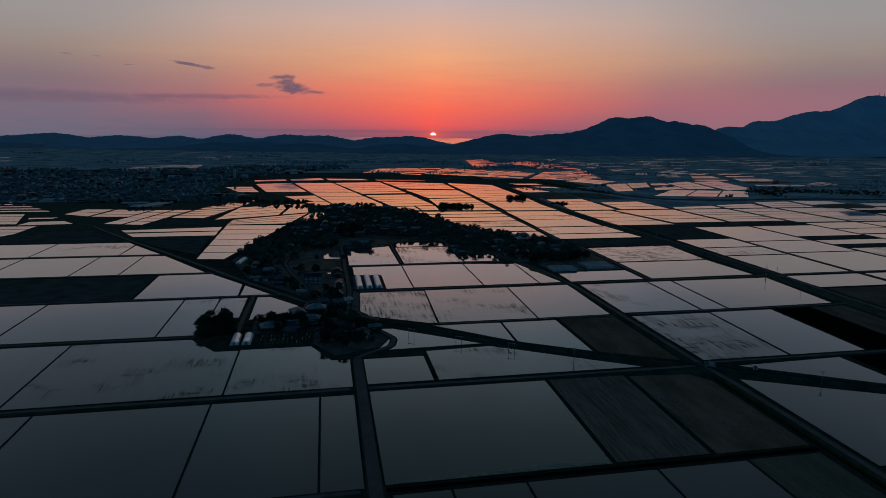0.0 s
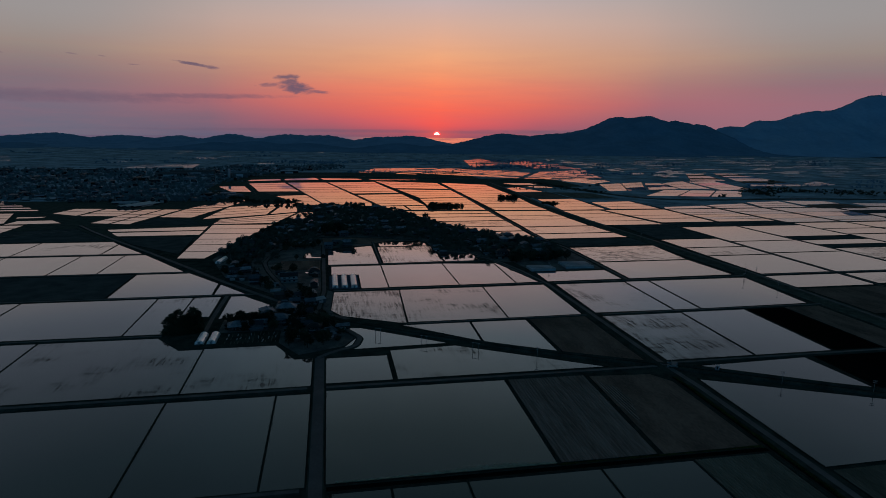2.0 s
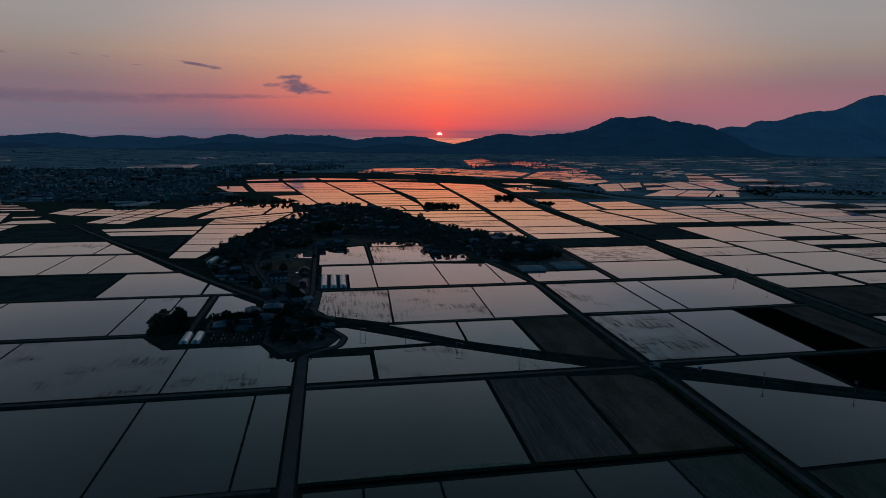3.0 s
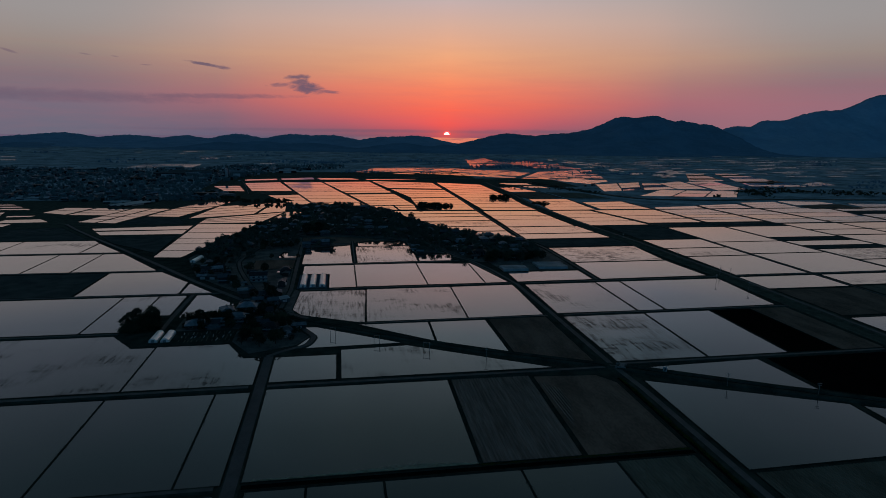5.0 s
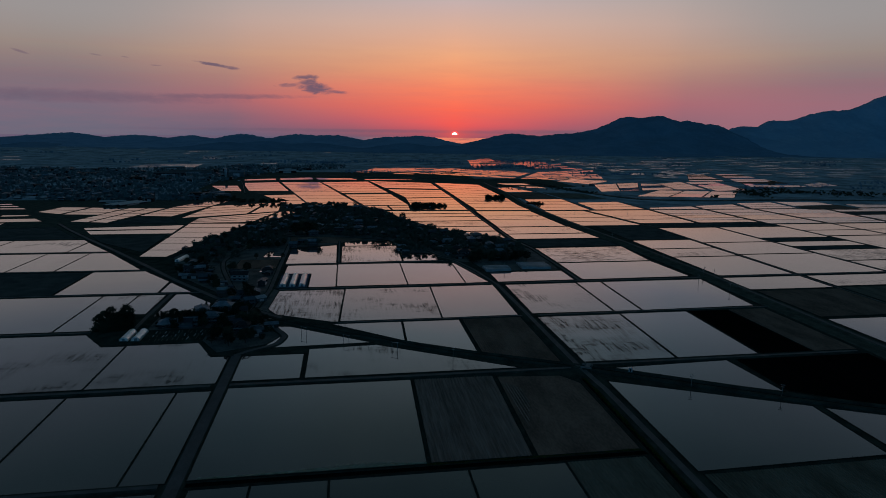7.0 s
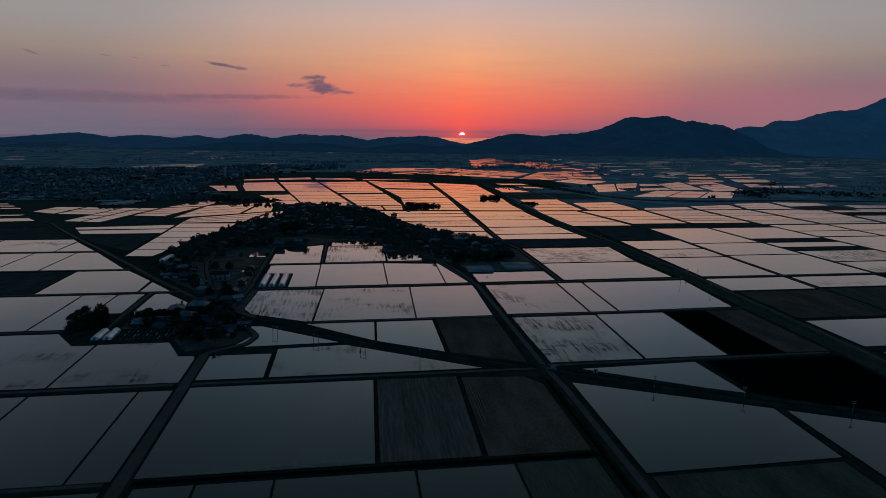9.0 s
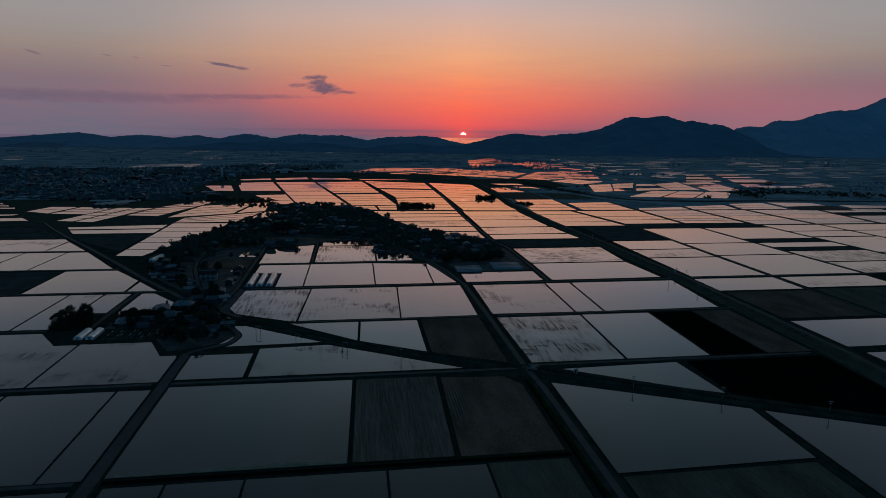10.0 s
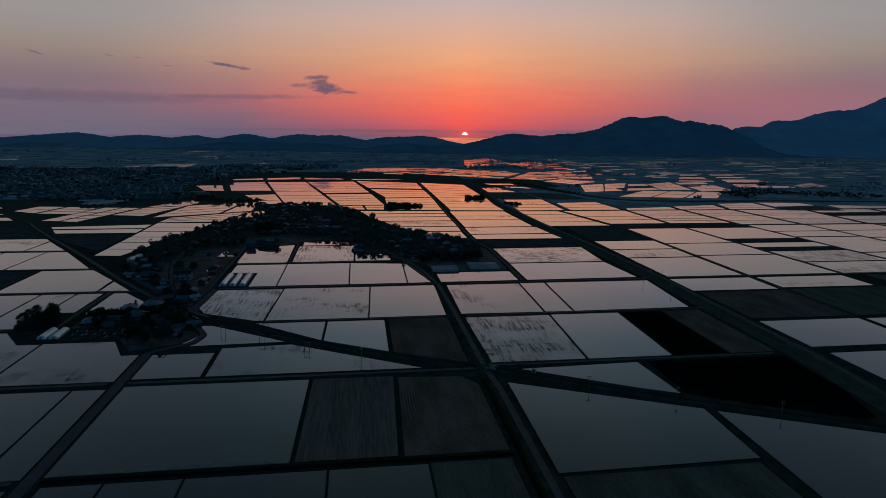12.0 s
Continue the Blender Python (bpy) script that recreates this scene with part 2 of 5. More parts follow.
def film(name, low, high, through):
    """Greenhouse film: silvered and milky, and partly lit through by the sky behind it."""
    m = surface(name, low, high, rough=0.5, size=5, fine=0.6, spec=0.5)
    tree_of = m.node_tree
    b = next(n for n in tree_of.nodes if n.type == "BSDF_PRINCIPLED")
    b.inputs["Coat Weight"].default_value, b.inputs["Coat Roughness"].default_value, b.inputs["Coat IOR"].default_value = 1.0, 0.3, 1.7
    b.inputs["Metallic"].default_value, b.inputs["Roughness"].default_value = 0.55, 0.42    # silvered sheet
    out = next(n for n in tree_of.nodes if n.type == "OUTPUT_MATERIAL")
    lit, mixed = tree_of.nodes.new("ShaderNodeBsdfTranslucent"), tree_of.nodes.new("ShaderNodeMixShader")
    lit.inputs["Color"].default_value = (*high, 1)
    mixed.inputs[0].default_value = through
    tree_of.links.new(b.outputs[0], mixed.inputs[1])
    tree_of.links.new(lit.outputs[0], mixed.inputs[2])
    tree_of.links.new(mixed.outputs[0], out.inputs[0])
    return m


M = {
    # distance haze is painted into this pale teal ground colour
    "land": surface("hazed_grassland", (0.078, 0.118, 0.132), (0.340, 0.420, 0.450), size=75, fine=14, spec=0.0),
    "grass": surface("bank_grass", (0.014, 0.021, 0.018), (0.046, 0.060, 0.048), size=9, fine=0.9, bump=0.15, spec=0.0),
    "bank": surface("rough_canal_bank", (0.034, 0.042, 0.034), (0.082, 0.094, 0.074), size=8, fine=1.1, bump=0.15, spec=0.0),
    "bund": surface("bund_earth", (0.014, 0.018, 0.015), (0.036, 0.043, 0.035), size=5, fine=0.6, bump=0.08, spec=0.0),
    "asphalt": surface("worn_asphalt", (0.042, 0.045, 0.045), (0.078, 0.083, 0.082), size=14, fine=1.0),
    "gravel": surface("farm_track_gravel", (0.042, 0.048, 0.048), (0.084, 0.091, 0.088), size=7, fine=0.7),
    "soil": surface("dark_tilled_soil", (0.084, 0.060, 0.047), (0.215, 0.146, 0.110), size=14, fine=1.0, bump=0.12, grain=(1, 0.35, 1), spec=0.0),
    "soil_black": surface("wet_black_soil", (0.002, 0.0022, 0.0022), (0.006, 0.0065, 0.0065), size=24, fine=1.2, grain=(1, 0.15, 1), spec=0.0),
    "stubble": surface("pale_stubble_rows", (0.098, 0.074, 0.060), (0.235, 0.180, 0.152), size=0.9, fine=7.0, bump=0.1, grain=(1.0, 0.06, 1), spec=0.0),
    "fallow": surface("dark_fallow_ground", (0.036, 0.044, 0.042), (0.088, 0.096, 0.088), size=16, fine=1.1, bump=0.06, spec=0.0),
    "green": surface("young_green_crop", (0.072, 0.064, 0.048), (0.158, 0.146, 0.114), size=14, fine=0.9, bump=0.1, grain=(1, 0.2, 1), spec=0.0),
    "water": water("paddy_water"),
    "patchy": water("paddy_water_with_stubble", 0.5, patch=40),
    "muddy": water("half_drained_paddy", 0.95, patch=60),
    "wavy": water("wind_marked_paddy", 0.85, (0.12, 0.30), 60),
    "far_water": water("far_paddy_water", lean_by=0.0),
    "breezy": water("breeze_touched_paddy_water", ruffled=0.13, lean_by=0.0),
    "ruffled": water("wind_ruffled_water", ruffled=0.32),
    "canal": water("canal_water"),
    "yard": surface("trodden_village_ground", (0.036, 0.044, 0.043), (0.128, 0.137, 0.129), size=11, fine=1.2, bump=0.05, spec=0.05),
    "roof": surface("dark_roof_tiles", (0.034, 0.042, 0.050), (0.118, 0.132, 0.148), rough=0.6, size=4, fine=0.35, per_object=0.8, spec=0.15),
    "roof_metal": surface("painted_roof_sheet", (0.045, 0.062, 0.078), (0.090, 0.115, 0.138), rough=0.55, size=5, fine=0.5, per_object=0.7, spec=0.2),
    "roof_town": surface("mixed_town_roofs", (0.038, 0.050, 0.062), (0.125, 0.148, 0.170), rough=0.6, size=5, fine=0.5, per_island=0.9, spec=0.15),
    "wall_town": surface("mixed_town_walls", (0.042, 0.048, 0.052), (0.135, 0.142, 0.148), size=3, fine=0.4, per_island=0.9, spec=0.1),
    "roof_pale": surface("pale_roof_sheet", (0.17, 0.18, 0.19), (0.30, 0.31, 0.32), rough=0.4, size=5, fine=0.6, spec=0.5),
    "wall": surface("weathered_render", (0.025, 0.027, 0.028), (0.068, 0.070, 0.070), size=3, fine=0.4, per_object=0.8, spec=0.1),
    "wall_wood": surface("dark_board_wall", (0.028, 0.024, 0.020), (0.060, 0.052, 0.044), size=2, fine=0.3, per_object=0.4),
    "wall_pale": surface("pale_painted_wall", (0.17, 0.178, 0.185), (0.29, 0.298, 0.305), size=3, fine=0.4),
    "glass": surface("dark_window_glass", (0.012, 0.014, 0.018), (0.02, 0.022, 0.028), rough=0.06, spec=0.6),
    "film": film("greenhouse_film", (0.90, 0.80, 0.76), (0.97, 0.90, 0.87), 0.2),
    "film_dull": surface("clouded_greenhouse_film", (0.14, 0.152, 0.158), (0.25, 0.265, 0.272), rough=0.4, size=5, fine=0.6, spec=0.5),
    "steel": surface("galvanised_steel", (0.22, 0.23, 0.24), (0.34, 0.35, 0.36), rough=0.45, size=1, fine=0.2, metal=0.8),
    "tarp": surface("blue_ground_sheet", (0.050, 0.066, 0.092), (0.095, 0.118, 0.150), rough=0.9, size=4, fine=0.5, spec=0.0),
    "concrete": surface("weathered_concrete", (0.10, 0.10, 0.098), (0.19, 0.188, 0.18), size=2, fine=0.2),
    "reed": surface("pale_bank_reeds", (0.26, 0.235, 0.165), (0.52, 0.46, 0.34), size=3, fine=0.5, spec=0.0),
    "weed": surface("ditch_weeds", (0.030, 0.048, 0.014), (0.075, 0.098, 0.026), size=4, fine=0.5, spec=0.0),
    "bark": surface("tree_bark", (0.018, 0.014, 0.011), (0.040, 0.032, 0.025), size=0.8, fine=0.1),
    "garden": surface("garden_tree_crowns", (0.030, 0.045, 0.036), (0.078, 0.100, 0.078), rough=0.85, size=9, fine=0.8, spec=0.05),
    "leaf": surface("broad_leaves", (0.013, 0.021, 0.013), (0.036, 0.048, 0.028), rough=0.8, size=2.5, fine=0.5, per_object=0.35, spec=0.1),
    # haze over the town is put into the crowns as a blue tint
    "copse": surface("hazed_tree_crowns", (0.050, 0.086, 0.098), (0.115, 0.170, 0.184), rough=0.9, size=30, fine=3.0, spec=0.0),
    "needle": surface("conifer_needles", (0.018, 0.030, 0.021), (0.044, 0.062, 0.040), rough=0.75, size=2.5, fine=0.5, per_object=0.3),
    # the blue of these three woods is painted haze, palest on the high range
    "hazed_forest": surface("hazed_mountainside", (0.130, 0.215, 0.300), (0.180, 0.285, 0.380), size=160, fine=22, bump=5.0, spec=0.0),
    "hazed_forest_dark": surface("dark_hazed_hillside", (0.094, 0.164, 0.232), (0.130, 0.218, 0.296), size=160, fine=22, bump=5.0, spec=0.0),
    "hazed_forest_blue": surface("blue_hazed_mountain", (0.164, 0.262, 0.360), (0.214, 0.336, 0.444), size=200, fine=26, bump=4.0, spec=0.0),
}


# ---------------------------------------------------------------- mesh tools
def part(name, bm, material, parent=None, label="", smooth=False):
    me = bpy.data.meshes.new(name)
    bm.normal_update()
    bm.to_mesh(me)
    bm.free()
    me.materials.append(M[material])
    if smooth:
        for p in me.polygons:
            p.use_smooth = True
    ob = new(name, me)
    if parent:
        ob.parent = parent
    if label:
        tagged(ob, label)
    return ob


def thing(name, label, category, group="", kind="", at=None):
    ob = tagged(new(name), label, category, group, kind)
    if at:
        ob.matrix_basis = pose(*at)
    return ob


def box(bm, x0, x1, y0, y1, z0, z1, taper=0.0):
    """A box whose top is drawn in by taper on each side."""
    low = [bm.verts.new(p) for p in ((x0, y0, z0), (x1, y0, z0), (x1, y1, z0), (x0, y1, z0))]
    t = taper
    top = [bm.verts.new(p) for p in ((x0 + t, y0 + t, z1), (x1 - t, y0 + t, z1), (x1 - t, y1 - t, z1), (x0 + t, y1 - t, z1))]
    bm.faces.new(top)
    bm.faces.new(low[::-1])
    for i in range(4):
        bm.faces.new((low[i], low[(i + 1) % 4], top[(i + 1) % 4], top[i]))


def rod(bm, a, b, ra, rb, sides=6):
    a, b = Vector(a), Vector(b)
    way = (b - a).normalized()
    u = way.orthogonal().normalized()
    v = way.cross(u)
    rings = []
    for p, r in ((a, ra), (b, rb)):
        rings.append([bm.verts.new(p + (u * math.cos(q) + v * math.sin(q)) * r) for q in (2 * math.pi * i / sides for i in range(sides))])
    for i in range(sides):
        j = (i + 1) % sides
        bm.faces.new((rings[0][i], rings[0][j], rings[1][j], rings[1][i]))
    bm.faces.new(rings[1])
    bm.faces.new(rings[0][::-1])


def inside(p, poly):
    x, y = p
    hit = False
    for (x0, y0), (x1, y1) in zip(poly, poly[1:] + poly[:1]):
        if (y0 > y) != (y1 > y) and x < x0 + (y - y0) / (y1 - y0) * (x1 - x0):
            hit = not hit
    return hit


def ccw(poly):
    area = sum(a[0] * b[1] - b[0] * a[1] for a, b in zip(poly, poly[1:] + poly[:1]))
    return list(poly) if area > 0 else list(poly)[::-1]


def inset(poly, d):
    """The polygon (counter-clockwise) with each side moved inwards by d."""
    out = []
    n = len(poly)
    for i in range(n):
        a, b, c = (Vector(poly[(i + j - 1) % n]) for j in range(3))
        e, f = (b - a).normalized(), (c - b).normalized()
        m = Vector((-e.y, e.x)) + Vector((-f.y, f.x))
        m = m / max(0.25, m.length_squared / 2)
        out.append(tuple(b + m * d))
    return out


# ---------------------------------------------------------------- fields
FIELD_LABELS = {
    "water": "flooded rice paddy mirroring the evening sky",
    "patchy": "flooded rice paddy with stubble showing in streaks",
    "muddy": "half-drained rice paddy with dark mud streaks",
    "wavy": "flooded rice paddy with dark wind-blown scum",
    "soil": "dry field of dark tilled soil between bunds",
    "soil_black": "black freshly ploughed field between paddies",
    "stubble": "dry field with pale stubble rows",
    "green": "dry field of low dull green crop",
    "fallow": "dark fallow field between paddies",
}
NEAR_EDGES = []
WET = ("water", "patchy", "muddy", "wavy")


def bund_bm(poly, i, width, height):
    """One earth bund along side i of the field, mitred at its ends."""
    n = len(poly)
    mid, low = inset(poly, width * 0.62), inset(poly, width)
    j = (i + 1) % n
    bm = bmesh.new()
    rows = []
    for q in (i, j):
        rows.append([bm.verts.new((*poly[q], 0)), bm.verts.new((*poly[q], height)), bm.verts.new((*mid[q], height)), bm.verts.new((*low[q], 0.0))])
    for a in range(3):
        bm.faces.new((rows[0][a], rows[0][a + 1], rows[1][a + 1], rows[1][a]))
    bm.faces.new(rows[0][::-1])
    bm.faces.new(rows[1])
    bmesh.ops.recalc_face_normals(bm, faces=bm.faces)
    return bm


def field(kind, corners, bund=0.62, height=0.36):
    """A field with its surface and the bund along each of its sides."""
    poly = ccw([tuple(map(float, c)) for c in corners])
    if max(p[1] for p in poly) < 320 and -300 < poly[0][0] < 460:
        NEAR_EDGES.append(poly)
    wet = kind in WET
    name = "paddy_field" if wet else "dry_field"
    ob = thing(name, FIELD_LABELS[kind], "paddy" if wet else "field", "rice paddies" if wet else "dry fields")
    bm = bmesh.new()
    edge = inset(poly, bund * 0.62)
    z = 0.14 if wet else 0.20
    if kind in ("stubble", "green", "soil") and len(poly) == 4:
        ridged(bm, edge, z)
    else:
        bm.faces.new([bm.verts.new((*p, z)) for p in edge])
    far = poly[0][1] > 520 and poly[0][0] > 560 or poly[0][1] > 880 and poly[0][0] > 430
    part("water_surface" if wet else "soil_surface", bm, "breezy" if far and kind == "water" else kind, ob)
    for i in range(len(poly)):
        part("bund", bund_bm(poly, i, bund, height), "bund", ob)
    return ob


def ridged(bm, q, z, pitch=1.6, depth=0.3):
    """Plough ridges that run from the first side of the quadrilateral to the third."""
    a, b, c, d = (Vector(p) for p in q)
    n = max(8, min(70, int((b - a).length / pitch)))
    rows = []
    for i in range(2 * n + 1):
        f = i / (2 * n)
        h = z + (depth if i % 2 else 0.0)
        p0, p1 = a.lerp(b, f), d.lerp(c, f)
        rows.append((bm.verts.new((*p0, h)), bm.verts.new((*p1, h))))
    for r, s in zip(rows, rows[1:]):
        bm.faces.new((r[0], s[0], s[1], r[1]))


def bilinear(q, f, g):
    a, b, c, d = (Vector(p) for p in q)
    return tuple(a.lerp(b, f).lerp(d.lerp(c, f), g))


def block(quad, cols, rows, kinds="w", gap=1.0, bund=1.0):
    """Fields in columns and rows inside a quadrilateral (south-west corner first, then round against the clock).
    kinds: one letter a field, column by column from the south, repeated as needed."""
    letters = {"w": "water", "p": "patchy", "m": "muddy", "v": "wavy", "s": "soil", "b": "soil_black", "t": "stubble", "g": "green", "f": "fallow"}
    i = 0
    wide = (Vector(quad[1]) - Vector(quad[0])).length
    for f0, f1 in zip(cols, cols[1:]):
        for g0, g1 in zip(rows, rows[1:]):
            e = gap / wide
            corners = [bilinear(quad, f0 + e, g0), bilinear(quad, f1 - e, g0), bilinear(quad, f1 - e, g1), bilinear(quad, f0 + e, g1)]
            field(letters[kinds[i % len(kinds)]], corners, bund, 0.3)
            i += 1


def even(n):
    return [i / n for i in range(n + 1)]


def rect(u0, u1, v0, v1):
    return [(u0, v0), (u1, v0), (u1, v1), (u0, v1)]


def strip(bm, pts, left, right, z0, z1, skirt):
    """A raised band along a line: flat top from left to right of it, with sloping sides."""
    rows = []
    n = len(pts)
    for i, p in enumerate(pts):
        a, b = Vector(pts[max(0, i - 1)]), Vector(pts[min(n - 1, i + 1)])
        way = (b - a).normalized()
        side = Vector((way.y, -way.x))
        p = Vector(p)
        rows.append([bm.verts.new((*(p + side * o), z)) for o, z in ((left - skirt, z0), (left, z1), (right, z1), (right + skirt, z0))])
    for r, s in zip(rows, rows[1:]):
        for a in range(3):
            bm.faces.new((r[a], r[a + 1], s[a + 1], s[a]))
    for r in (rows[0], rows[-1]):
        bm.faces.new(r)
    bmesh.ops.recalc_face_normals(bm, faces=bm.faces)


def bend(pts, n=5):
    """The line with its corners rounded."""
    p = [Vector(q) for q in pts]
    out = [p[0]]
    for a, b, c in zip(p, p[1:], p[2:]):
        s, e = b.lerp(a, 0.3), b.lerp(c, 0.3)
        for i in range(n + 1):
            t = i / n
            out.append(s * (1 - t) ** 2 + b * 2 * t * (1 - t) + e * t * t)
    return [tuple(q) for q in out + [p[-1]]]


def road(name, label, pts, width, verge, surface_kind, height=0.55, offset=0.0):
    """A road or track on a low grassed bank."""
    ob = thing(name, label, "road", kind="structure")
    bm = bmesh.new()
    strip(bm, pts, -width / 2 - verge, width / 2 + verge, -0.02, height, 0.7)
    part("verge", bm, "grass", ob)
    bm = bmesh.new()
    strip(bm, pts, offset - width / 2, offset + width / 2, height - 0.05, height + 0.05, 0.05)
    part("carriageway", bm, surface_kind, ob)
    return ob


def ditch(label, pts, width):
    """A narrow drainage ditch with wet black soil between low weedy lips."""
    ob = thing("drainage_ditch", label, "ditch", kind="structure")
    for s in (-1, 1):
        bm = bmesh.new()
        strip(bm, pts, s * width / 2 - 0.35, s * width / 2 + 0.35, -0.02, 0.32, 0.3)
        part("ditch_lip", bm, "bund", ob)
    bm = bmesh.new()
    strip(bm, pts, -width / 2 + 0.3, width / 2 - 0.3, 0.0, 0.07, 0.1)
    part("ditch_bed", bm, "soil_black", ob)
    return ob


def canal(label, pts, bed, bank, track=None, high=1.2, floor="canal"):
    """A canal: two grassed banks with the water between them, and perhaps a track on one bank."""
    ob = thing("canal", label, "canal", kind="structure")
    for s in (-1, 1):
        bm = bmesh.new()
        o = s * (bed / 2 + bank / 2 + 0.7)
        strip(bm, pts, o - bank / 2, o + bank / 2, -0.02, high, 0.7)
        part("canal_bank", bm, floor if floor == "bank" else "grass", ob)
        if track and s == track:
            bm = bmesh.new()
            strip(bm, pts, o - 1.4, o + 1.4, high - 0.05, high + 0.05, 0.05)
            part("bank_track", bm, "gravel", ob)
    bm = bmesh.new()
    strip(bm, pts, -bed / 2 - 0.5, bed / 2 + 0.5, 0.0, 0.18, 0.1)
    part("canal_bed", bm, floor, ob)
    return ob


# ---------------------------------------------------------------- ground and mountains
def ground():
    bm = bmesh.new()
    n, size = 12, 9000
    grid = [[bm.verts.new((-size + 2 * size * i / n, -size + 2 * size * j / n, 0)) for i in range(n + 1)] for j in range(n + 1)]
    for j in range(n):
        for i in range(n):
            bm.faces.new((grid[j][i], grid[j][i + 1], grid[j + 1][i + 1], grid[j + 1][i]))
    tagged(part("ground", bm, "land"), "wide dark plain of grass and bare farmland, haze in its colour", "ground", kind="structure")


ground()
bm = bmesh.new()
box(bm, -900, 1700, -700, 705, -0.5, 0.03)
tagged(part("meadow", bm, "grass"), "dark grassed ground between the paddies", "ground", kind="structure")
for x0, x1, y0, y1 in ((-900, 400, 705, 905), (-900, -125, 470, 704.9), (-262, 430, 905.1, 1640), (430.1, 640, 1140, 1400)):
    bm = bmesh.new()
    box(bm, x0, x1, y0, y1, -0.5, 0.035)
    tagged(part("meadow", bm, "bank"), "rough grey-green grassland beside the paddies", "ground", kind="structure")

# crest line: place across the view, height and half width of each summit, in metres
WEST = [(-3236, 52, 391), (-3020, 74, 326), (-2497, 59, 409), (-2082, 62, 246), (-1689, 78, 265), (-1258, 82, 313), (-1012, 78, 324),
        (-593, 71, 251), (-370, 82, 307)]
MIDDLE = [(331, 107, 324), (685, 106, 429), (917, 133, 343), (1150, 236, 300), (1372, 248, 300), (1596, 210, 253), (1769, 187, 251)]
HIGH = [(1980, 179, 278), (2193, 218, 228), (2581, 293, 538), (3013, 409, 495), (3225, 327, 701)]
VIEW = pose(56.1, -329.5, 0, 0, 0, -11.3)


def mountains(name, label, summits, near, crest, far, x0, x1, step, rough, foot, wood="hazed_forest"):
    """A wooded range: the crest keeps the summits' heights, spurs and gullies run down to the plain."""
    s = np.arange(x0, x1 + step, step)
    top = np.zeros(len(s))
    for c, h, w in summits:
        top += (h * np.exp(-np.abs((s - c) / w) ** 1.8)) ** 6
    top = top ** (1 / 6)
    depth = list(np.linspace(near, crest, 22)) + list(np.linspace(crest, far, 5))[1:]
    bm = bmesh.new()
    rows = []
    for d in depth:
        g = (d - near) / (crest - near) if d <= crest else 1 - 0.8 * (d - crest) / (far - crest)
        row = []
        for x, h in zip(s, top):
            spur = noise.fractal((x / 260, d / 420, 3.1), 0.8, 2.0, 5)
            fine = noise.fractal((x / 34, d / 50, 7.7), 0.8, 2.0, 4)
            start = 0.10 * noise.noise((x / 500, 1.7, 0))
            gg = min(1, max(0, (g - start - foot) / (1 - start - foot)))
            rise = gg ** 1.25
            z = h * rise * (1 + 0.45 * spur * (1 - rise)) + rough * fine * min(1, rise * 3)
            row.append(bm.verts.new((x, d, max(-1.0, z - 1.0 * (gg <= 0)))))
        rows.append(row)
    for r, q in zip(rows, rows[1:]):
        for i in range(len(s) - 1):
            bm.faces.new((r[i], r[i + 1], q[i + 1], q[i]))
    ob = part(name, bm, wood, smooth=True)
    ob.matrix_basis = VIEW
    tagged(ob, label, "mountain", kind="structure")


# each range takes its haze from the base colour of its wood
mountains("mountain_range", "wooded mountain range beyond the plain, haze in its dark blue colour", WEST, 3650, 4600, 4950, -4300, 260, 11, 5.5, 0.0)
mountains("mountain", "dark wooded hill with a rounded top", MIDDLE, 3650, 4600, 4950, -150, 2250, 11, 5.5, 0.0, "hazed_forest_dark")
mountains("mountain", "high mountain beyond the plain, haze in its blue colour", HIGH, 3700, 4610, 4950, 1500, 4300, 11, 5.0, 0.0, "hazed_forest_blue")
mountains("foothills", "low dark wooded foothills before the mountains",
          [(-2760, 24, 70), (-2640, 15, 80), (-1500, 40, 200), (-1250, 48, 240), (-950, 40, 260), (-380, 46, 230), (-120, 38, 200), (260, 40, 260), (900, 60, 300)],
          3450, 3800, 4150, -3300, 1400, 24, 2.0, 0.0, "hazed_forest_dark")

# ---------------------------------------------------------------- roads, tracks and canals
road("farm_road", "straight asphalt farm road on a grassed bank", [(-1.8, 46), (-2.0, -400)], 5.4, 0.4, "asphalt")
road("field_track", "long gravel field track on a low grassed bank", [(-700, -3), (-60, 0), (-8, 1)], 2.6, 1.2, "gravel")
road("field_track", "long gravel field track on a low grassed bank", [(2, 1), (60, 1), (200, 2)], 2.6, 1.0, "gravel")
road("field_track", "gravel field track on a low grassed bank", [(-700, -98), (-8, -97)], 2.2, 0.8, "gravel")
ditch("weedy drainage ditch between the paddies", [(2.5, -97), (199, -97)], 4.2)
road("field_track", "gravel field track on a low grassed bank", [(-700, 103), (-107, 102)], 2.0, 0.8, "gravel")
road("field_track", "gravel field track on a low grassed bank", [(-700, 203), (-86, 203), (-56, 203)], 2.4, 1.0, "gravel")
road("field_track", "gravel field track on a low grassed bank", [(-700, 293), (-128, 294)], 2.0, 0.8, "gravel")
road("field_track", "gravel field track on a low grassed bank", [(-700, 390), (-198, 389)], 2.0, 0.6, "gravel")
road("village_lane", "narrow gravel lane past the greenhouses", [(-80, 80), (-81, 140), (-80, 200)], 3.0, 1.2, "gravel")
road("village_road", "asphalt road running straight past the village", [(18, 122), (-6, 146), (-38, 180), (-89, 248), (-135, 315), (-189, 392), (-250, 476), (-304, 553), (-338, 606)],
     4.0, 1.1, "asphalt")
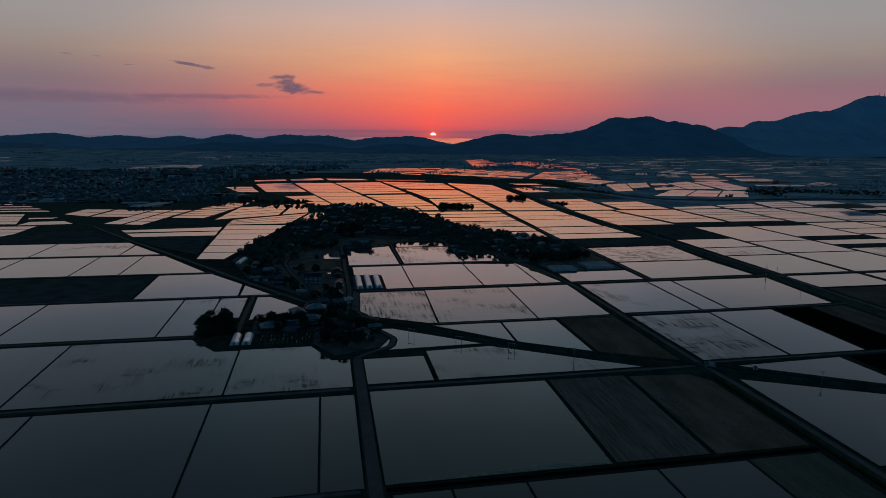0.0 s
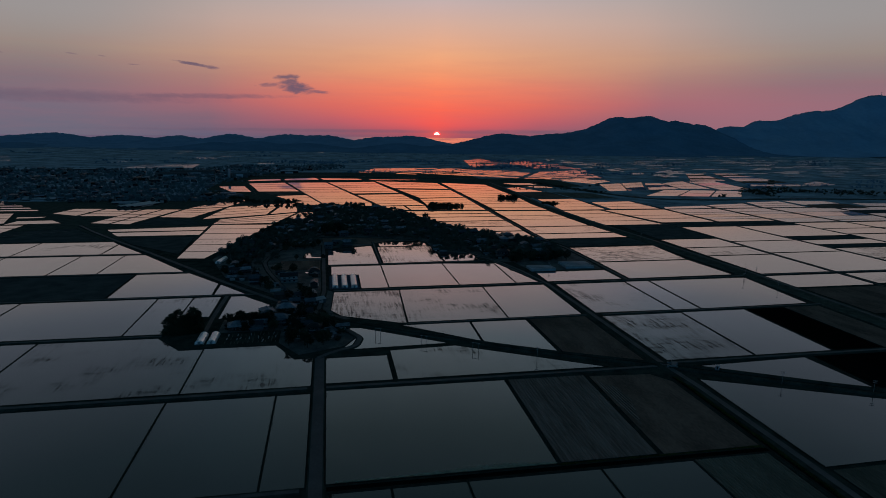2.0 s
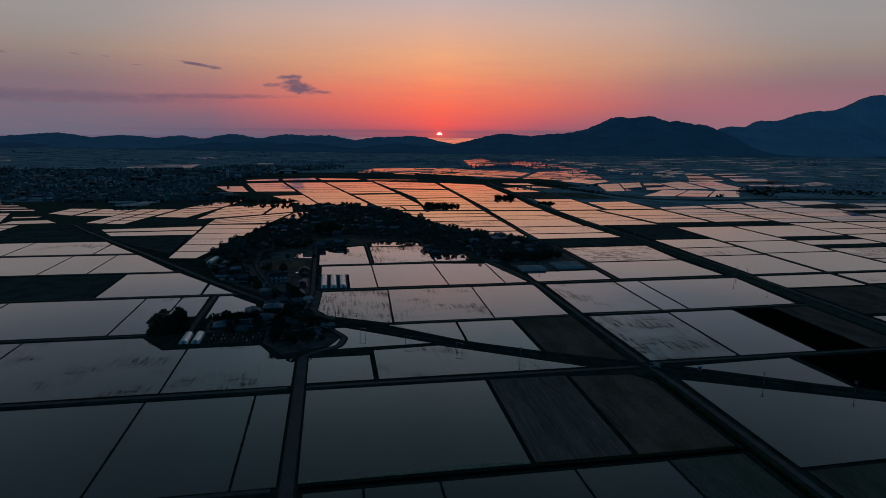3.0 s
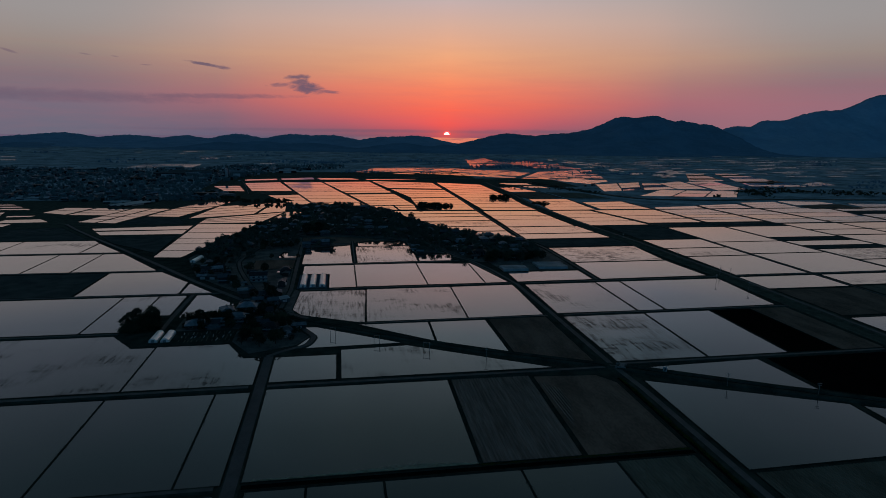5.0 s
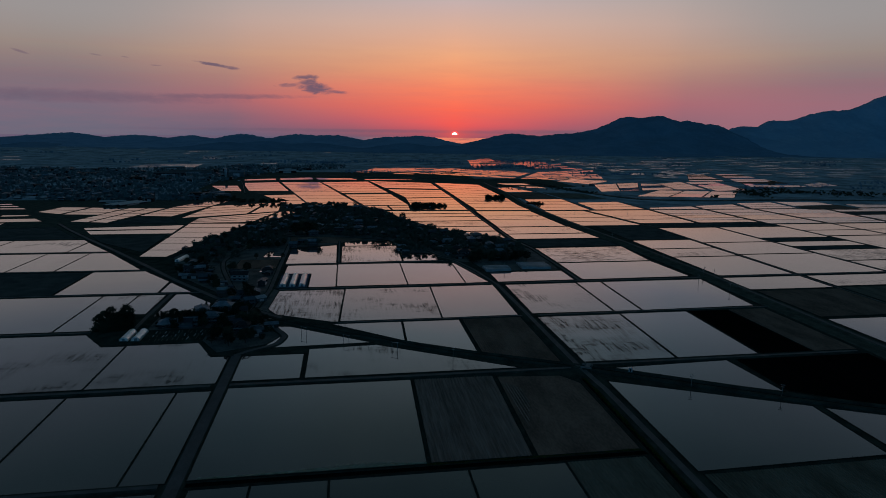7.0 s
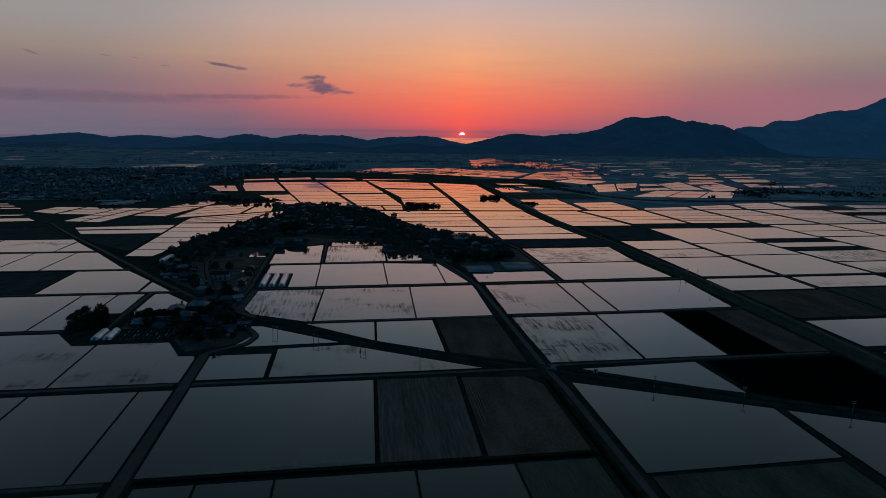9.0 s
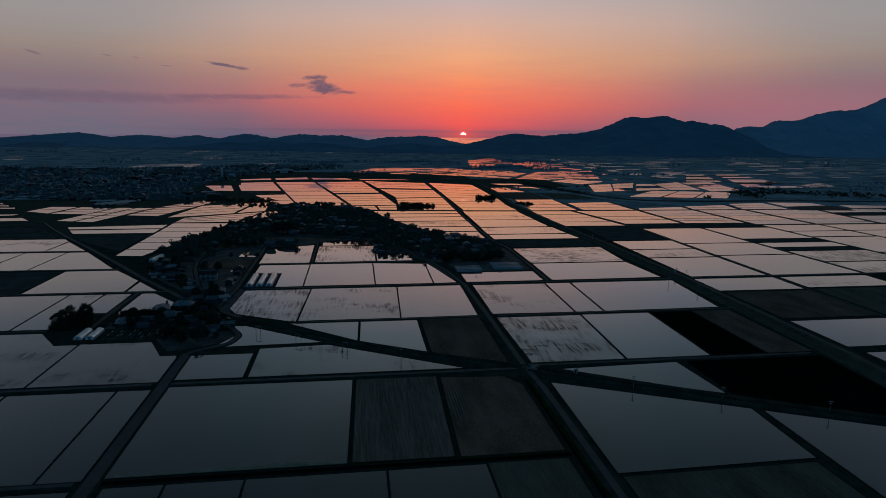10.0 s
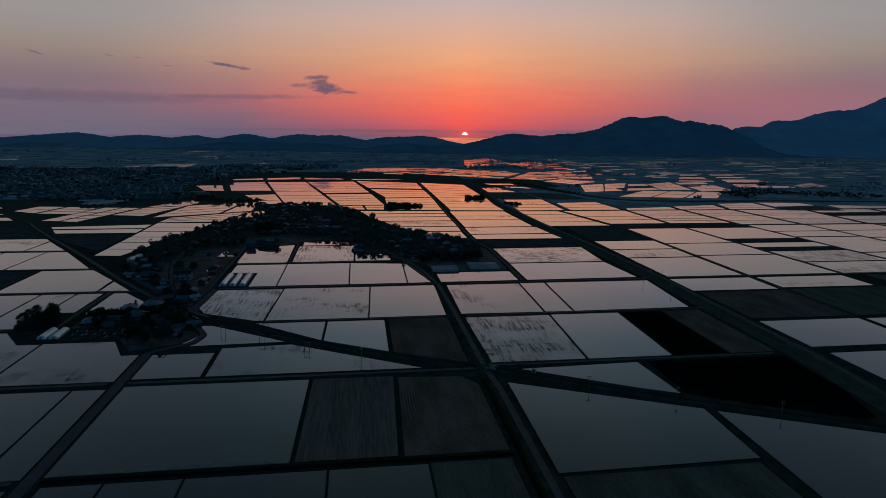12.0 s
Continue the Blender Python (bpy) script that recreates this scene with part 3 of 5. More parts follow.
road("village_street", "winding asphalt street between the houses", bend([(-3, 46), (6, 55), (21, 64), (25, 80), (16, 98), (-6, 143), (-32, 209), (-55, 289), (-63, 332), (-52, 400), (-20, 480), (30, 540), (60, 640), (40, 780)]),
     3.2, 0.6, "asphalt", 0.6)
road("village_lane", "straight asphalt lane beside the paddies", [(-4, 152), (0, 206), (-1, 300), (-2, 420)], 3.2, 0.8, "asphalt", 0.5)
road("village_street", "winding asphalt street between the houses", bend([(-20, 480), (50, 470), (110, 450), (150, 400), (180, 310), (203, 205)]), 3.4, 0.8, "asphalt", 0.5)
road("field_track", "gravel field track on a low grassed bank", [(60, 105.5), (200, 107)], 1.8, 0.4, "gravel")
road("field_track", "gravel field track on a low grassed bank", [(8, 205), (200, 208)], 2.6, 1.2, "gravel")
road("field_track", "gravel field track on a low grassed bank", [(4, 306.5), (170, 309)], 2.2, 0.6, "gravel")
road("field_track", "gravel field track on a low grassed bank", [(211, 207), (410, 209)], 2.6, 1.2, "gravel")
road("field_track", "gravel field track on a low grassed bank", [(213, 107), (410, 109)], 2.0, 0.8, "gravel")
road("field_track", "gravel field track on a low grassed bank", [(213, 6), (400, 7)], 2.2, 1.4, "gravel")
road("field_track", "gravel field track on a low grassed bank", [(58, 312), (58, 436)], 1.6, 0.6, "gravel")
road("farm_road", "straight dark gravel farm road beside a ditch", [(207.4, -400), (207.4, -30), (205.2, 4), (204.5, 110), (203, 205)], 3.4, 1.9, "gravel", 0.6, 0.6)
ditch("weedy drainage ditch beside the farm road", [(201.6, -400), (201.6, -14)], 3.6)
road("farm_road", "straight farm road beside a ditch", bend([(203, 205), (195, 262), (183, 308), (167, 333)]), 3.0, 1.6, "asphalt", 0.65)
road("farm_road", "gravel farm road along the paddies", [(286, 212), (287, 270), (287, 372), (279, 430), (279, 640), (285, 900), (289, 1260)], 2.8, 1.0, "gravel")
canal("straight irrigation canal between grassed banks", [(-2, 135), (12, 120), (60, 87), (130, 40.5), (208, 2)], 1.6, 1.6, None, 0.9)
canal("straight irrigation canal between grassed banks", [(208, 2), (300, -50.5), (400, -100.5), (640, -215.5)], 2.4, 2.6, None, 1.1)
canal("wide grassed drainage canal with a track on its bank",
      [(404, -400), (410, -90), (418, 2), (419, 120), (420, 215), (415, 390), (402, 580), (398, 800), (414, 1000), (420, 1260)], 4.0, 7.0, 1, 0.9, "bank")
road("field_track", "gravel field track on a low grassed bank", [(432, 211), (1500, 216)], 2.6, 0.9, "gravel")
road("field_track", "gravel field track on a low grassed bank", [(428, 530), (1700, 531)], 2.6, 1.0, "gravel")
road("field_track", "gravel field track on a low grassed bank", [(100, 728), (395, 707), (1900, 705)], 3.0, 1.2, "gravel")
road("main_road", "embanked main road crossing the plain", bend([(-260, 1470), (0, 1500), (160, 1440), (300, 1400), (430, 1370), (530, 1290), (562, 1161), (616, 972), (668, 862), (800, 832), (1000, 842), (1200, 812), (2200, 780)]), 6.0, 4.0, "asphalt", 1.2)
for x0, y0, x1, y1 in ((518, 76, 520, 528), (626, 212, 615.5, 528), (739, 212, 726.5, 528), (847, 214, 828.5, 528), (962, 214, 962, 528), (1085, 214, 1085, 528),
                       (483, 702, 515, 533), (613.5, 533, 611, 830), (718, 702, 723, 754), (816, 702, 828, 785), (722.5, 533, 719.5, 702), (826.5, 533, 819, 702), (943, 533, 963, 702),
                       (-214, 1370, -183, 1222), (-183, 1222, -145, 1010), (-120, 1389, -36, 968), (-36, 968, 0, 800), (-30, 1440, 47, 1040), (47, 1040, 96, 790), (507, 874, 504, 712), (491, 1150, 506, 885)):
    road("field_track", "narrow earth track between paddies", [(x0, y0), (x1, y1)], 1.6, 0.5, "gravel", 0.45)

# ---------------------------------------------------------------- fields near the farm road
field("water", [(1.7, -94), (100.6, -94), (102.6, -3), (1.7, -2.4)])
field("stubble", [(101.8, -93.5), (147.6, -93.5), (150.4, -4), (103.8, -3.6)])
plot = field("soil", [(149.4, -94), (198, -94), (198, -20), (190, -8), (152.2, -5)])
for i in range(6):
    bm = bmesh.new()
    box(bm, 153.6 + 1.5 * i, 154.3 + 1.5 * i, -66 + 5 * i, -13 - 2 * i, 0.15, 0.5, 0.2)
    part("furrow_ridge", bm, "stubble", plot)
for a, b, kind in ((4, 28, "water"), (28, 59, "water"), (59, 117, "water"), (117, 160, "water"), (160, 197, "green")):
    field(kind, rect(a, b, -200, -100))
for a, b in ((-24, -5.7), (-79, -24), (-162, -79), (-250, -162), (-350, -250), (-450, -350)):
    field("water", rect(a, b, -95, -5))
for a, b in ((-60, -7), (-130, -60), (-210, -130)):
    field("water", rect(a, b, -200, -101))
field("patchy", [(-75, 4), (-5.8, 4), (-5.8, 47), (-17, 47), (-30, 74), (-75, 74)])
field("patchy", [(-182, 3), (-75, 4), (-75, 73), (-90, 73), (-109, 99), (-182, 99)])
field("water", rect(-226, -182, 2, 99))
field("water", rect(-330, -226, 2, 99))
field("water", rect(-440, -330, 2, 99))
field("patchy", rect(-134, -106, 106, 200))
field("patchy", [(-106, 143), (-84, 143), (-84, 200), (-106, 200)])
field("water", rect(-236, -134, 106, 200))
field("water", rect(-340, -236, 106, 200))
field("water", rect(-440, -340, 106, 200))
field("water", [(-77, 136), (-40, 148), (-42, 170), (-66, 200), (-77, 200)])
field("water", [(-176, 206), (-93, 206), (-94, 246), (-128, 291), (-176, 291)])
field("patchy", [(-92, 206), (-65, 206), (-92, 243)])
field("fallow", rect(-330, -177, 206, 290))
field("water", rect(-440, -332, 206, 290))
field("water", [(-214, 297), (-134, 297), (-193, 386), (-214, 386)])
field("water", rect(-258, -214, 297, 386))
field("water", rect(-332, -258, 297, 386))
field("water", rect(-430, -332, 297, 386))
field("patchy", [(-332, 393), (-242, 393), (-242, 455), (-253, 472), (-332, 472)])
field("water", [(-242, 393), (-198, 393), (-241, 453)])
field("water", rect(-440, -332, 393, 472))
field("fallow", [(-440, 476), (-262, 476), (-334, 580), (-410, 560)])

# between the village and the straight canal
field("water", rect(1.5, 40, 6, 46))
field("patchy", [(42, 6), (171, 6.2), (86, 57), (42, 54)])
field("water", [(10.5, 58), (84, 61), (26, 102), (17, 103), (22, 82)])
field("patchy", [(53, 105), (106.6, 104), (105.5, 61)])
field("water", [(107.2, 104), (150, 104), (150, 35.5), (106.2, 60.6)])
field("soil", [(152, 34.5), (198, 11.5), (198, 105), (152, 104)])
field("muddy", [(5, 147), (13, 131), (56, 108), (60.5, 108), (65, 202), (8, 202)])
field("patchy", [(61, 109), (138, 109), (141, 203), (65, 203)])
field("water", [(138, 109), (198, 110), (200, 204), (141, 203)])
field("water", [(32, 211), (57, 211), (57, 303), (6, 303), (6, 266), (32, 263)])
field("water", rect(57, 122, 212, 304))
field("water", [(122, 212), (176, 212), (177, 297), (122, 304)])
field("water", [(176, 212), (199.5, 213), (191, 262), (181.5, 299), (177, 300)])
field("patchy", [(3, 310), (56, 310), (55, 412), (3, 392)])
field("muddy", [(60.5, 311), (126, 313), (126, 402), (60.5, 402)])
field("water", rect(64, 122, 404, 432))
field("water", rect(127, 166, 313, 350))

# between the farm road and the wide canal
field("muddy", [(211.5, 10), (273.5, 10), (278.0, 104), (210.5, 104)])
field("water", [(274.1, 10), (331.6, 10.2), (335, 105), (278.6, 105)])
field("soil_black", [(332.2, 10), (371, 10), (371, 105), (335.6, 105)])
field("soil", rect(371, 404, 10, 105))
field("water", [(214, -0.9), (303.5, 3), (307.5, -46.2)])
field("soil_black", [(309, 3), (404, 3), (402, -50), (392, -84), (370, -84), (309, -45)])
field("water", [(214, -18.6), (309.5, -63.4), (307.6, -113.4), (213, -115)])
field("green", [(214, -200), (305, -200), (305, -116), (214, -117)])
field("water", [(313.5, -65.8), (398, -105.6), (398, -200), (310.8, -200)])
field("patchy", [(209.5, 112), (276.5, 111), (279.5, 203), (210.5, 203)])
field("water", [(277.1, 111), (300.5, 111), (304.5, 204), (280.1, 204)])
field("water", [(301.1, 111), (401, 113), (408, 204), (305.1, 204)])
field("water", [(207, 213), (283, 214), (283, 253), (207, 253)])
field("water", [(290.5, 214), (404, 216), (399, 288), (291.5, 288)])
field("wavy", [(291.5, 290), (399, 290), (404, 374), (291.5, 371)])
field("fallow", [(291.5, 377), (404, 379), (401, 428), (284, 428)])
field("water", [(283, 433), (401, 433), (397, 470), (283, 470)])
field("patchy", [(283, 473), (397, 473), (392, 530), (284, 530)])
block([(284, 534), (391, 534), (386, 702), (287, 706)], even(1), [0, 0.42, 0.66, 1], "wpw")

# north of the village
field("water", [(262, 436), (274, 434), (274, 496), (214, 496)])
field("water", [(212, 500), (275, 500), (276, 540), (188, 540)])
field("wavy", [(186, 543), (276, 543), (277, 595), (168, 595)])
field("water", [(166, 598), (277, 598), (278, 640), (152, 640)])
field("water", [(150, 643), (278, 643), (280, 678), (142, 678)])
field("water", [(140, 681), (280, 681), (282, 708), (134, 718)])
block([(182, 728), (284, 722), (284, 918), (184, 905)], even(1), [0, 0.2, 0.42, 0.6, 0.8, 1], "w")
block([(112, 735), (178, 732), (181, 792), (101, 788)], [0, 0.5, 1], [0, 0.5, 1], "w")
block([(98, 795), (181, 800), (154, 1055), (50, 1045)], even(1), [0, 0.13, 0.3, 0.42, 0.58, 0.76, 0.86, 1], "wwwwwsw", 0.4)
block([(49, 1049), (153, 1059), (122, 1300), (2, 1284)], even(1), [0, 0.22, 0.4, 0.62, 0.8, 1], "wwvww", 0.4)
block([(1, 800), (93, 794), (-1, 1284), (-101, 1284)], even(1), [0, 0.1, 0.24, 0.34, 0.5, 0.63, 0.72, 0.86, 1], "wwwwvwww", 0.4)
block([(-146, 1062), (-58, 1062), (-104, 1284), (-190, 1262)], even(1), [0, 0.3, 0.55, 0.8, 1], "w", 0.4)
field("soil", [(-142, 1050), (-55, 1054), (-44, 998), (-108, 984)])
block([(-42, 818), (-5, 820), (-39, 988), (-104, 974)], even(1), [0, 0.35, 0.7, 1], "w", 0.4)
block([(-205, 1066), (-158, 1058), (-188, 1190), (-252, 1186)], even(1), even(3), "wpw")
for quad in ([(-228, 1292), (-196, 1290), (-212, 1362), (-222, 1330)], [(-190, 1288), (-107, 1300), (-124, 1398), (-206, 1368)], [(-98, 1300), (-8, 1300), (-30, 1436), (-116, 1398)],
             [(2, 1300), (118, 1318), (82, 1402), (-20, 1420)], [(126, 1322), (282, 1330), (240, 1362), (110, 1378)]):
    block(quad, even(1), [0.5, 1], "w")
block([(187, 918), (284, 925), (284, 1257), (126, 1316)], even(1), [0, 0.12, 0.2, 0.33, 0.45, 0.52, 0.66, 0.78, 0.9, 1], "wwwwswwvw", 0.4)
block([(292, 716), (393, 713), (400, 1205), (293, 1265)], even(1), [0, 0.07, 0.18, 0.25, 0.38, 0.47, 0.55, 0.68, 0.76, 0.88, 1], "wwwvwwwpww", 0.4)

# west of the village
field("fallow", [(-256, 500), (-164, 500), (-159, 384), (-228, 452)])
field("water", [(-261, 510), (-161, 511), (-162, 546), (-278, 540)])
field("water", [(-281, 547), (-162, 549), (-163, 584), (-292, 567)])
block([(-158, 362), (-126, 358), (-72, 592), (-163, 597)], even(1), [0, 0.16, 0.34, 0.5, 0.68, 0.84, 1], "wwpw")
block([(-427, 737), (-380, 708), (-366, 792), (-415, 797)], even(1), even(2), "w")
block([(-378, 705), (-318, 698), (-303, 779), (-364, 790)], even(1), even(3), "w")
block([(-335, 628), (-276, 612), (-238, 773), (-301, 779)], [0, 0.5, 1], even(5), "w")
block([(-256, 682), (-203, 672), (-170, 795), (-236, 773)], even(1), even(4), "w")
block([(-236, 779), (-170, 800), (-136, 930), (-200, 868)], even(1), even(4), "w")
block([(-187, 653), (-93, 698), (-80, 842), (-168, 800)], even(1), even(4), "w")
block([(-162, 602), (-72, 605), (-46, 716), (-160, 650)], even(1), even(4), "w")
field("water", [(-90, 700), (-47, 724), (-54, 846), (-77, 842)])
field("water", [(-68, 606), (-57, 608), (-22, 664), (-12, 700), (-28, 726), (-45, 714)])
field("fallow", [(-272, 604), (-176, 598), (-200, 656), (-252, 674)])
for v in (897, 865, 833, 802, 771):
    field("water", [(-760, v), (-507 + (v - 833) * -0.8, v), (-518 + (v - 833) * -0.8, v + 17), (-760, v + 20)])
block([(-760, 642), (-447, 636), (-482, 745), (-760, 752)], [0, 0.6, 1], even(4), "w")
field("water", [(-455, 685), (-421, 688), (-418, 704), (-460, 702)])
field("water", [(-445, 624), (-371, 631), (-396, 664), (-442, 660)])
block([(-760, 533), (-412, 533), (-412, 617), (-760, 622)], [0, 0.6, 1], even(3), "w")
road("field_track", "faint earth track between the western fields", bend([(-330, 560), (-430, 505), (-700, 480)]), 2.6, 1.0, "gravel", 0.4)

# east of the wide canal
def column(west, east, rows):
    """Fields in one column. west, east: x at y = 215 and the lean of that side; rows: south end, north end and kind."""
    for y0, y1, kind in rows:
        x = [(a + b * (y - 215)) for (a, b), y in ((west, y0), (east, y0), (east, y1), (west, y1))]
        field(kind, [(x[0], y0), (x[1], y0), (x[2], y1), (x[3], y1)], 1.0, 0.3)


column((434, 0), (517, 0), ((215, 304, "water"), (306, 352, "patchy"), (354, 410, "water"), (414, 527, "fallow")))
column((522, 0), (624, -0.034), ((215, 311, "water"), (313, 386, "water"), (388, 505, "water"), (508, 527, "fallow")))
column((628, -0.034), (737, -0.04), ((215, 268, "muddy"), (270, 330, "muddy"), (332, 352, "fallow"), (354, 385, "water"), (388, 411, "fallow"), (414, 505, "water"), (508, 527, "fallow")))
column((741, -0.04), (845, -0.06), ((215, 313, "water"), (316, 420, "patchy"), (424, 468, "water"), (470, 527, "water")))
column((849, -0.06), (960, -0.04), ((215, 313, "water"), (316, 411, "water"), (414, 470, "patchy"), (472, 527, "water")))
column((964, -0.03), (1083, 0), ((215, 313, "water"), (316, 411, "fallow"), (414, 527, "water")))
column((1087, 0), (1210, 0), ((215, 313, "water"), (316, 411, "water"), (414, 527, "water")))
column((1214, 0), (1340, 0), ((215, 313, "water"), (316, 411, "water"), (414, 527, "soil")))
field("water", rect(431, 517, 161, 207))
field("patchy", rect(523, 620, 165, 207))
field("soil", rect(433, 517, 78, 156))
field("green", rect(523, 640, 78, 160))
field("soil", rect(644, 760, 78, 207))
field("water", rect(433.5, 520, 15, 73))
field("water", rect(524, 640, 15, 72))
field("water", rect(437, 520, -75, 5))
field("water", rect(524, 640, -75, 10))
for quad, rows, kinds in (([(408, 535), (512, 535), (484, 700), (402, 702)], even(4), "wwpw"), ([(519, 535), (611, 535), (609, 702), (488, 702)], [0, 0.1, 0.34, 0.57, 1], "fwpw"),
                          ([(616, 535), (720, 535), (717, 702), (613, 702)], [0, 0.1, 0.26, 0.40, 0.58, 0.72, 1], "fpwpww"), ([(725, 535), (824, 535), (816, 702), (722, 702)], [0, 0.25, 0.55, 0.75, 1], "wpww"),
                          ([(829, 535), (940, 535), (960, 702), (822, 702)], [0, 0.1, 0.35, 0.66, 1], "wwpw"), ([(946, 535), (1070, 535), (1100, 702), (966, 702)], even(4), "wwfw"),
                          ([(1076, 535), (1220, 535), (1260, 702), (1108, 702)], even(4), "wfww"), ([(1228, 535), (1380, 535), (1440, 702), (1268, 702)], even(4), "wwwf")):
    block(quad, even(1), rows, kinds)
for quad, rows, kinds in (([(412, 709), (500, 709), (508, 880), (424, 878)], 4, "wwpw"), ([(424, 884), (506, 889), (495, 1014), (422, 1006)], 1, "s"), ([(412, 1020), (493, 1024), (466, 1136), (418, 1115)], 2, "w"),
                          ([(509, 713), (608, 713), (605, 830), (515, 819)], 3, "www"), ([(614, 710), (715, 710), (720, 750), (624, 735)], 1, "w"), ([(721, 710), (813, 710), (824, 776), (727, 757)], 2, "w"),
                          ([(819, 710), (916, 705), (928, 805), (841, 794)], 3, "w"), ([(921, 692), (1032, 684), (1041, 755), (931, 738)], 1, "s"), ([(931, 744), (1036, 760), (1032, 800), (940, 815)], 1, "w"),
                          ([(1050, 713), (1300, 713), (1290, 738), (1060, 765)], 1, "w"), ([(500, 1122), (552, 1104), (532, 1240), (452, 1241)], 3, "wsw"), ([(512, 890), (606, 880), (590, 980), (506, 1010)], 1, "g"),
                          ([(640, 1312), (700, 1212), (788, 1292), (720, 1388)], 3, "w"), ([(768, 1050), (864, 1072), (900, 1229), (852, 1229)], 3, "wpw"), ([(866, 1072), (948, 1068), (1003, 1288), (902, 1229)], 3, "w"),
                          ([(950, 1030), (1048, 1056), (1106, 1292), (1005, 1272)], 4, "wwpw"), ([(1110, 1127), (1273, 1122), (1374, 1585), (1296, 1584)], 9, "wpswwpwsw"), ([(1040, 1310), (1150, 1300), (1240, 1560), (1180, 1560)], 6, "wswwsw"), ([(1290, 1126), (1398, 1162), (1426, 1268), (1310, 1190)], 2, "w")):
    block(quad, even(1), even(rows), kinds)
block([(652, 1022), (764, 1056), (862, 1260), (706, 1200)], even(2), even(3), "wwwpww")
block([(692, 926), (902, 886), (992, 1010), (812, 1054)], even(3), even(2), "wwpwww")


def distant_paddies():
    """The far paddies, too small to tell apart: thin strips of water scattered over the plain."""
    rnd = random.Random(4)
    calm, windy = bmesh.new(), bmesh.new()
    island = [(520, 1815), (640, 2040), (705, 2140), (780, 1710), (656, 1660)]
    for quad, cols, rows, share in (([(95, 1650), (268, 1550), (395, 1860), (165, 1845)], 3, 9, 0.8), ([(284, 1598), (545, 1398), (683, 1655), (402, 1864)], 4, 13, 0.86), ([(560, 1392), (790, 1300), (940, 1780), (700, 1660)], 5, 16, 0.84),
                                    ([(520, 1880), (900, 1806), (960, 2300), (606, 2430)], 7, 20, 0.66), ([(640, 2440), (900, 2330), (860, 2580), (745, 2610)], 4, 8, 0.5),
                                    ([(1000, 1400), (1290, 1600), (1420, 2200), (1000, 2300)], 5, 22, 0.22), ([(1380, 1330), (2600, 1250), (3600, 2600), (1300, 2550)], 20, 36, 0.14), ([(800, 1330), (1090, 1400), (1080, 2550), (1000, 2500)], 5, 28, 0.22),
                                    ([(-650, 1840), (-440, 1860), (-450, 2060), (-640, 2000)], 4, 7, 0.9), ([(-2600, 2050), (-200, 2050), (0, 3200), (-3000, 3200)], 40, 30, 0.03),
                                    ([(1500, 2600), (3600, 2600), (4200, 3250), (1900, 3250)], 30, 18, 0.07)):
        for j in range(rows):
            fx = [(i + 0.8 * (rnd.random() - 0.5) * (0 < i < cols)) / cols for i in range(cols + 1)]
            for f0, f1 in zip(fx, fx[1:]):
                mid = bilinear(quad, (f0 + f1) / 2, (j + 0.5) / rows)
                thin = 1 - 0.75 * max(0, min(1, (mid[0] - 780) / 170)) if 1280 < mid[1] < 2500 and mid[0] < 980 else 1
                if rnd.random() > share * thin or inside(mid, island):
                    continue
                g0, g1 = (j + 0.06 + 0.28 * rnd.random()) / rows, (j + 0.97 - 0.30 * rnd.random()) / rows
                e = 0.03 * (f1 - f0) + 0.002
                bm = windy if mid[0] > 980 or mid[1] > 2600 or mid[0] < -200 else calm
                bm.faces.new([bm.verts.new((*bilinear(quad, f, g), 0.12)) for f, g in ((f0 + e, g0), (f1 - e, g0), (f1 - e, g1), (f0 + e, g1))])
    tagged(part("distant_paddies", calm, "far_water"), "far flooded paddies in thin shining strips", "paddy", kind="stuff")
    tagged(part("distant_paddies", windy, "ruffled"), "far wind-ruffled paddies in thin pale strips", "paddy", kind="stuff")


distant_paddies()


def bank_grass():
    """Tufts of grass along the bunds and verges of the nearer fields."""
    rnd = random.Random(6)
    verts, faces = [], []
    for poly in NEAR_EDGES:
        for a, b in zip(poly, poly[1:] + poly[:1]):
            length = math.dist(a, b)
            for _ in range(int(length * 3.2)):
                f = rnd.random()
                x, y = a[0] + (b[0] - a[0]) * f, a[1] + (b[1] - a[1]) * f
                lush = 0.5 + noise.noise((x / 6, y / 6, 0))
                x, y = x + rnd.gauss(0, 0.42), y + rnd.gauss(0, 0.42)
                h, w, q = rnd.uniform(0.08, 0.34) * (0.4 + lush), rnd.uniform(0.06, 0.18), rnd.random() * 6.3
                dx, dy, n = w * math.cos(q), w * math.sin(q), len(verts)
                verts += [(x - dx, y - dy, 0.2), (x + dx, y + dy, 0.2), (x + rnd.gauss(0, 0.15), y + rnd.gauss(0, 0.15), 0.32 + h)]
                faces.append((n, n + 1, n + 2))
    me = bpy.data.meshes.new("bank_grass")
    me.from_pydata(verts, [], faces)
    me.materials.append(M["grass"])
    tagged(new("bank_grass", me), "ragged dark grass along the field banks", "grass", kind="stuff")


